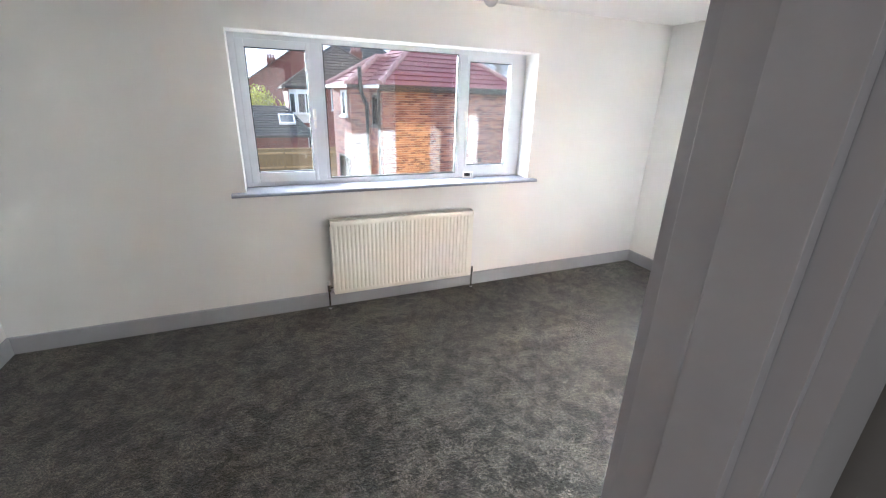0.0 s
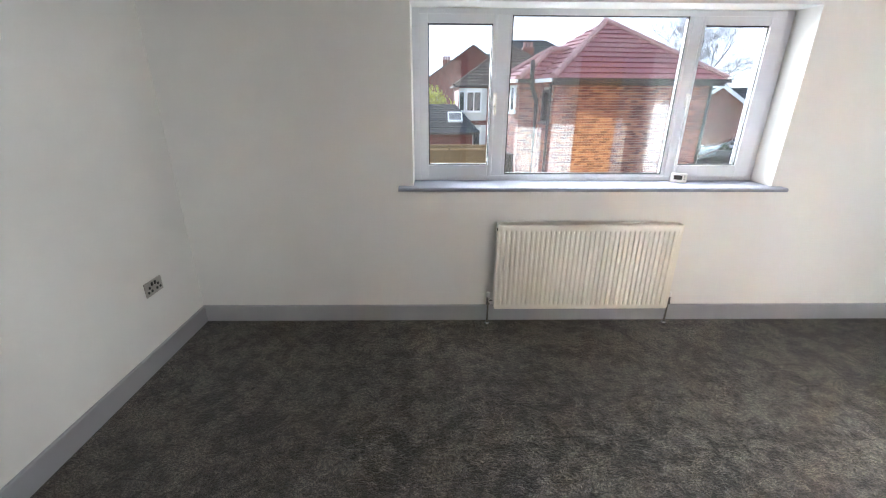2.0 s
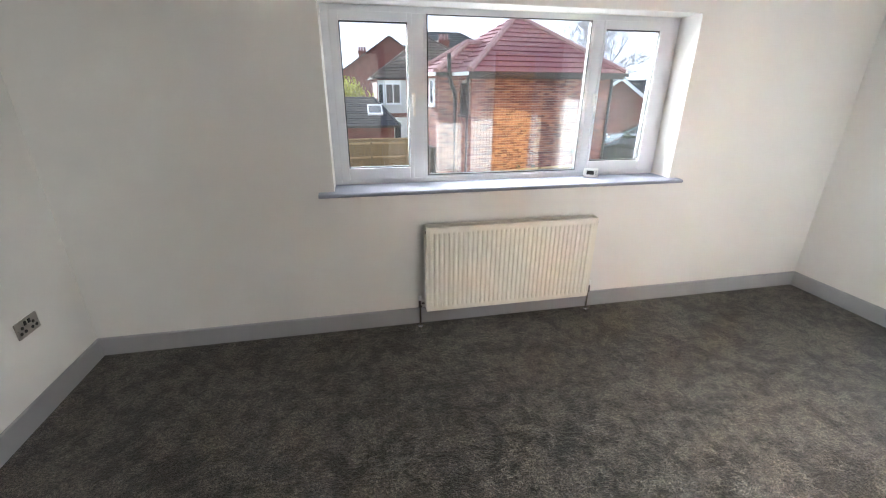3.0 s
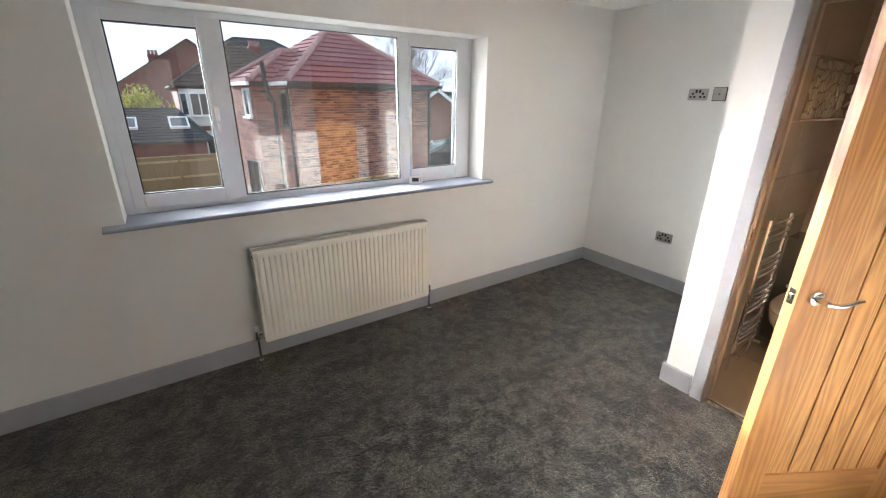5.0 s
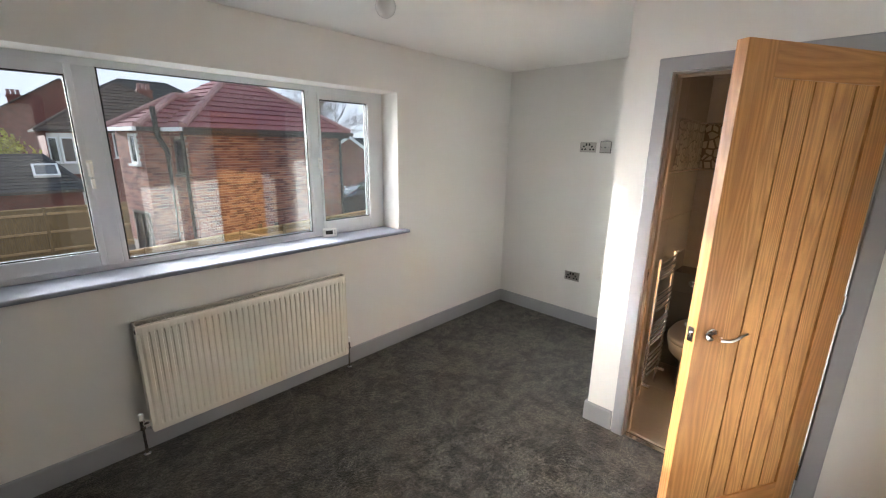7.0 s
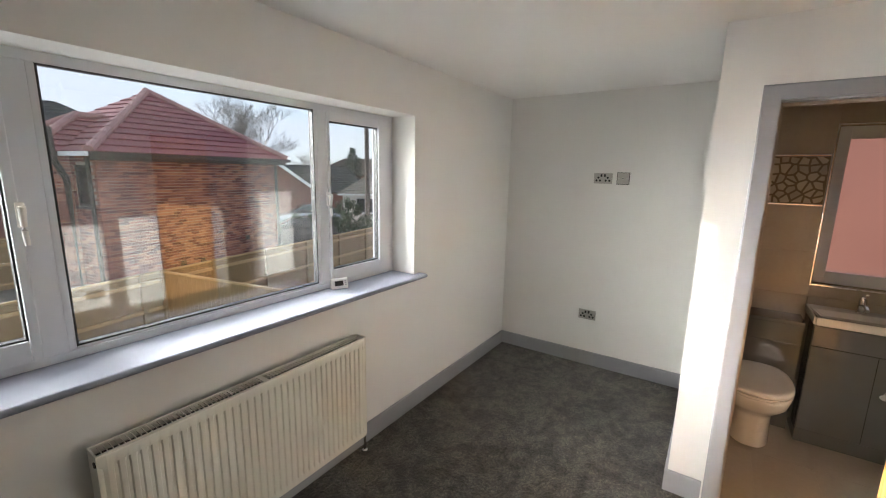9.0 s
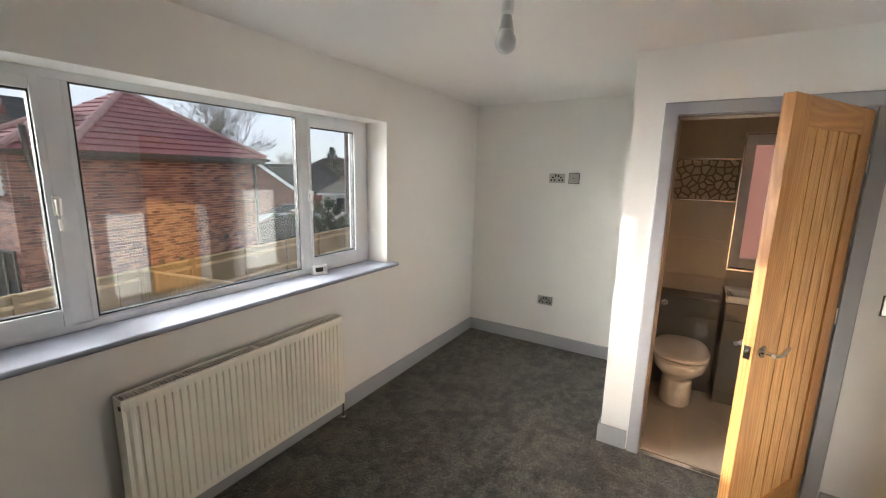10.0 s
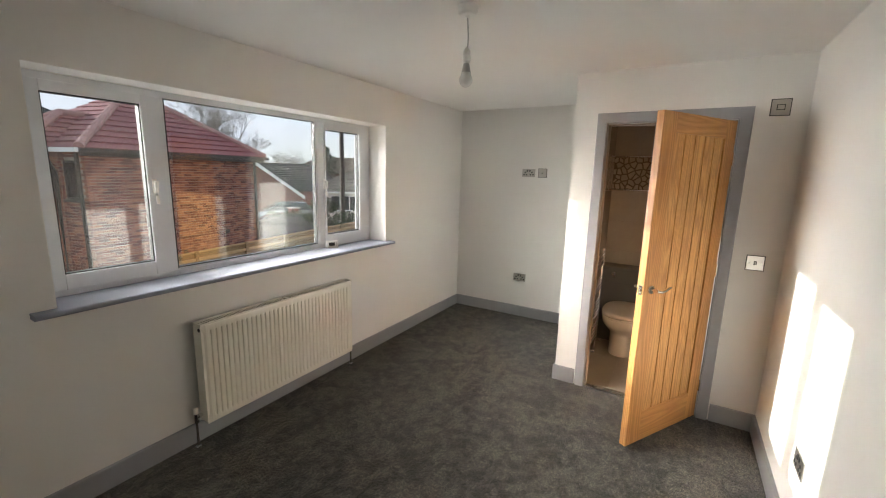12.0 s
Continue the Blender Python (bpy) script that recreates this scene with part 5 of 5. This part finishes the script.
# ---- plants ----
def leaves(bm, centre, radius, n, size, rnd, squash=1.0):
    """Loose leaf quads scattered through a rounded clump."""
    for _ in range(n):
        d = Vector((rnd.gauss(0, 1), rnd.gauss(0, 1), rnd.gauss(0, 1))).normalized() * radius * rnd.uniform(0.45, 1.0) ** 0.6
        p = Vector(centre) + Vector((d.x, d.y, d.z * squash))
        q = Euler((rnd.uniform(0, 6), rnd.uniform(0, 6), rnd.uniform(0, 6))).to_matrix()
        s = size * rnd.uniform(0.6, 1.3)
        bm.faces.new([bm.verts.new(p + q @ Vector(v)) for v in ((-s, -0.5 * s, 0), (s, -0.5 * s, 0.1 * s), (1.1 * s, 0.5 * s, 0), (-s, 0.5 * s, 0.1 * s))])


def branch(bm, p, d, length, r, depth, rnd, spread=0.5):
    """A limb that bends and forks down to twigs."""
    p = Vector(p)
    pts, rad = [p], [r]
    for k in range(3):
        d = (d + Vector((rnd.gauss(0, 0.10), rnd.gauss(0, 0.10), rnd.gauss(0.04, 0.06)))).normalized()
        p = p + d * length / 3
        pts.append(p)
        rad.append(r * (1 - 0.16 * (k + 1)))
    tube(bm, pts, rad, 6 if depth > 2 else 4)
    if depth:
        for k in range(4 if depth > 1 else 5):
            q = pts[rnd.choice((1, 2, 3, 3))]
            nd = (d + Vector((rnd.gauss(0, spread), rnd.gauss(0, spread), rnd.gauss(0.10, spread * 0.6)))).normalized()
            branch(bm, q, nd, length * rnd.uniform(0.55, 0.8), max(rad[-1] * 0.68, 0.007), depth - 1, rnd, spread)


def bare_tree(label, x, y, height, seed, depth=5):
    rnd = random.Random(seed)
    root = thing("bare_tree", label, "tree", None, "bare trees")
    h = height * 0.26
    part("trunk", tube(bmesh.new(), [(x, y, GROUND - 0.2), (x + 0.05, y, GROUND + h * 0.5), (x, y + 0.05, GROUND + h)], [height * 0.032, height * 0.025, height * 0.021], 10), M["bark"], root)
    bm = bmesh.new()
    for k in range(5):
        a = 2 * math.pi * k / 5 + rnd.uniform(-0.4, 0.4)
        branch(bm, (x, y, GROUND + h * rnd.uniform(0.8, 1.0)), Vector((math.cos(a) * 0.55, math.sin(a) * 0.55, 1)).normalized(), height * 0.25, height * 0.011, depth, rnd, 0.55)
    part("crown", bm, M["bark"], root, "leafless grey-brown branches and twigs", None)


bare_tree("large leafless tree behind the brick house", 20.5, 35.8, 12.5, 5, 5)
bare_tree("leafless tree far beyond the bungalows", 36.5, 47.5, 8.6, 9, 4)
bare_tree("leafless tree far beyond the bungalows", 42.5, 40.0, 7.6, 12, 4)


def fir_tree(x, y, height):
    rnd = random.Random(3)
    root = thing("fir_tree", "dark green conical fir tree behind the bungalows", "tree")
    part("trunk", tube(bmesh.new(), [(x, y, GROUND - 0.2), (x, y, GROUND + height * 0.95)], [0.22, 0.03], 8), M["bark"], root)
    bm = bmesh.new()
    for k in range(26):
        f = k / 26
        z = GROUND + height * (0.16 + 0.84 * f)
        r = height * 0.5 * (1 - f) + 0.08
        for j in range(max(5, int(14 * (1 - f)))):
            a = rnd.uniform(0, 6.283)
            rr = r * rnd.uniform(0.7, 1.1)
            for t in (0.35, 0.65, 1.0):
                leaves(bm, (x + math.cos(a) * rr * t, y + math.sin(a) * rr * t, z - 0.28 * rr * t), 0.22, 5, 0.10, rnd, 0.5)
    part("crown", bm, M["fir"], root, "", None)


fir_tree(37.3, 40.3, 7.3)


def hedge(label, x, y, rot, w, d, h, mat, seed):
    rnd = random.Random(seed)
    root = thing("hedge", label, "hedge")
    m = Matrix.Translation((x, y, GROUND)) @ pose(0, 0, 0, 0, 0, rot)
    bm = bmesh.new()
    n = int(w * d * h * 55)
    for _ in range(n):
        u, v, z = rnd.uniform(-w / 2, w / 2), rnd.uniform(-d / 2, d / 2), rnd.uniform(0.05, h) ** 1.0
        leaves(bm, m @ Vector((u, v, z)), 0.20, 9, 0.065, rnd)
    part("foliage", bm, mat, root, "", None)
    part("stems", tube(bmesh.new(), [m @ Vector((-w / 2 + 0.2, 0, 0)), m @ Vector((0, 0, h * 0.5)), m @ Vector((w / 2 - 0.2, 0, 0.0))], 0.05, 6), M["bark"], root)


hedge("clipped dark green hedge before the white bungalow", 16.0, 17.6, -42, 6.8, 0.9, 1.9, M["hedge"], 7)


def shrub(label, x, y, z, r, mat, seed, n=46):
    rnd = random.Random(seed)
    root = thing("shrub", label, "shrub")
    bm = bmesh.new()
    for k in range(n):
        d = Vector((rnd.gauss(0, 1), rnd.gauss(0, 1), rnd.gauss(0, 0.8))).normalized() * r * rnd.uniform(0.3, 1.0)
        leaves(bm, Vector((x, y, z)) + d, r * 0.28, 26, 0.06 + 0.02 * r, rnd)
    part("foliage", bm, mat, root, "", None)
    bm = bmesh.new()
    for k in range(5):
        branch(bm, (x, y, GROUND), Vector((rnd.gauss(0, 0.25), rnd.gauss(0, 0.25), 1)).normalized(), (z - GROUND) * 0.6, 0.05, 2, rnd)
    part("stems", bm, M["bark"], root, "", None)


shrub("yellow-green shrub above the extension roof", 0.0, 30.2, 1.0, 1.45, M["yellow_leaf"], 21)
shrub("round green shrub before the bungalow window", 18.0, 20.6, -0.75, 0.8, M["hedge"], 22, 24)


# ---- cars ----
def car(label, x, y, rot, paint, level):
    root = thing("parked_car", label, "car", Matrix.Translation((x, y, level)) @ pose(0, 0, 0, 0, 0, rot), "cars on the drive")
    def ring(xx, zb, zt, wb, wt):
        return [(xx, -wb, zb), (xx, -wb * 1.02, (zb + zt) / 2), (xx, -wt, zt), (xx, wt, zt), (xx, wb * 1.02, (zb + zt) / 2), (xx, wb, zb)]
    bm = loft(bmesh.new(), [ring(-2.1, 0.35, 0.75, 0.70, 0.62), ring(-2.0, 0.25, 0.86, 0.82, 0.74), ring(-1.2, 0.22, 0.95, 0.87, 0.80), ring(0.0, 0.2, 0.96, 0.88, 0.82), ring(1.0, 0.22, 0.94, 0.87, 0.78), ring(1.75, 0.25, 0.80, 0.82, 0.70), ring(2.08, 0.35, 0.64, 0.68, 0.58)])
    part("body", bm, paint, root, "", 50)
    bm = loft(bmesh.new(), [ring(-1.95, 0.9, 0.98, 0.70, 0.66), ring(-1.45, 0.92, 1.38, 0.74, 0.58), ring(-0.4, 0.94, 1.46, 0.76, 0.60), ring(0.35, 0.94, 1.40, 0.76, 0.58), ring(1.15, 0.9, 0.97, 0.72, 0.66)])
    part("cabin_glass", bm, M["dark_pane"], root, "dark car windows", 50)
    bm = loft(bmesh.new(), [ring(-1.5, 1.37, 1.40, 0.58, 0.54), ring(-0.4, 1.455, 1.485, 0.60, 0.55), ring(0.36, 1.395, 1.425, 0.58, 0.53)])
    part("roof", bm, paint, root, "", 50)
    for wx in (-1.3, 1.32):
        for s in (-1, 1):
            wh = part("wheel", rod(bmesh.new(), (wx, s * 0.68, 0.31), (wx, s * 0.89, 0.31), 0.31, seg=24), M["rubber"], root)
            part("rim", rod(bmesh.new(), (wx, s * 0.885, 0.31), (wx, s * 0.90, 0.31), 0.205, seg=20), M["silver"], wh, "silver alloy rim")
    for s in (-1, 1):
        part("headlight", B(((1.85, s * 0.66 - 0.12, 0.60), (2.03, s * 0.66 + 0.12, 0.74)), bevel=0.03), M["white_trim"], root)
        part("side_mirror", B(((0.75, s * 0.92 - 0.08, 0.95), (0.9, s * 0.92 + 0.08, 1.08)), bevel=0.03), paint, root)


car("silver hatchback parked on the drive", 17.4, 23.9, 150, M["silver"], -1.95)
car("dark hatchback parked on the drive", 13.7, 19.9, 140, M["dark_paint"], -2.22)
gp = thing("brick_gatepost", "dark brick gate pier by the drive", "gate pier", Matrix.Translation((15.6, 20.6, -2.08)))
part("pier", B(((-0.22, -0.22, 0), (0.22, 0.22, 1.45)), bevel=0.01), M["brick_wall"], gp)
part("cap", B(((-0.27, -0.27, 1.45), (0.27, 0.27, 1.53)), bevel=0.02), M["mortar"], gp)
tp = thing("telegraph_pole", "dark brown wooden telegraph pole beside the bungalow", "telegraph pole", Matrix.Translation((17.28, 18.3, -1.97)))
part("pole", tube(bmesh.new(), [(0, 0, 0), (0, 0, 8.5)], [0.15, 0.11], 14), M["pole_wood"], tp)
part("step_bolts", rod(bmesh.new(), (-0.2, 0, 4.2), (0.2, 0, 4.2), 0.012, seg=6), M["gutter"], tp)

# ---- bricks of the house opposite ----
BW, BH, MJ = 0.215, 0.065, 0.010


def brick_cells(u0, u1, z0, z1):
    """Stretcher bond between two ends: (left, right, bottom) of every brick."""
    z, row = z1 - BH, 0
    while z > z0:
        u = u0 - (0.1125 if row % 2 else 0)
        while u < u1 - 0.03:
            a, b = max(u, u0), min(u + BW, u1)
            if b - a > 0.04:
                yield a, b, z
            u += BW + MJ
        z -= BH + MJ
        row += 1


rnd = random.Random(11)
FRONT = HM @ Matrix.Translation((0, 0.25, 0))
WING = HM @ Matrix.Translation((0, 1.25, 0))
SIDE = HM @ Matrix.Translation((0.21, 0, 0)) @ pose(0, 0, 0, 0, 0, -90)
WSIDE = HM @ Matrix.Translation((WU, 0, 0)) @ pose(0, 0, 0, 0, 0, -90)
top = E - 0.06
cells = [(FRONT, *c) for c in brick_cells(0.205, 5.62, -1.25, top + 0.01)] + [(WING, *c) for c in brick_cells(WU - 0.005, 0.205, -1.25, top)]
cells += [(SIDE, *c) for c in brick_cells(-1.24, -0.245, -1.25, top) if not (c[1] > -0.98 and c[0] < -0.46 and c[2] > 0.66 and c[2] < 1.72)]
cells += [(WSIDE, *c) for c in brick_cells(-WB, -1.245, -1.25, top) if not (c[1] > -2.0 and c[0] < -1.56 and c[2] > 0.95 and c[2] < 1.84)]
shared = {}
verts, faces = [], []
for i, (at, a, b, z) in enumerate(cells):
    out = rnd.uniform(0.0, 0.006)
    if i < 290:
        k = round(b - a, 3)
        if k not in shared:
            shared[k] = mesh("brick", B(((-k / 2, -0.006, 0), (k / 2, 0.03, BH)), bevel=0.003), M["brick"])
        ob = new("brick", shared[k])
        ob.matrix_basis = at @ Matrix.Translation(((a + b) / 2, -out, z))
        ob.parent = body
    else:
        n0 = len(verts)
        y0, y1 = -0.006 - out, 0.03
        verts += [at @ Vector(p) for p in ((a, y0, z), (b, y0, z), (b, y0, z + BH), (a, y0, z + BH), (a, y1, z), (b, y1, z), (b, y1, z + BH), (a, y1, z + BH))]
        faces += [tuple(n0 + q for q in f) for f in ((0, 1, 2, 3), (1, 5, 6, 2), (4, 0, 3, 7), (3, 2, 6, 7), (0, 4, 5, 1))]
me = bpy.data.meshes.new("brickwork")
me.from_pydata(verts, [], faces)
me.materials.append(M["brick"])
bw = tagged(new("brickwork", me), kind="stuff")
bw.parent = body
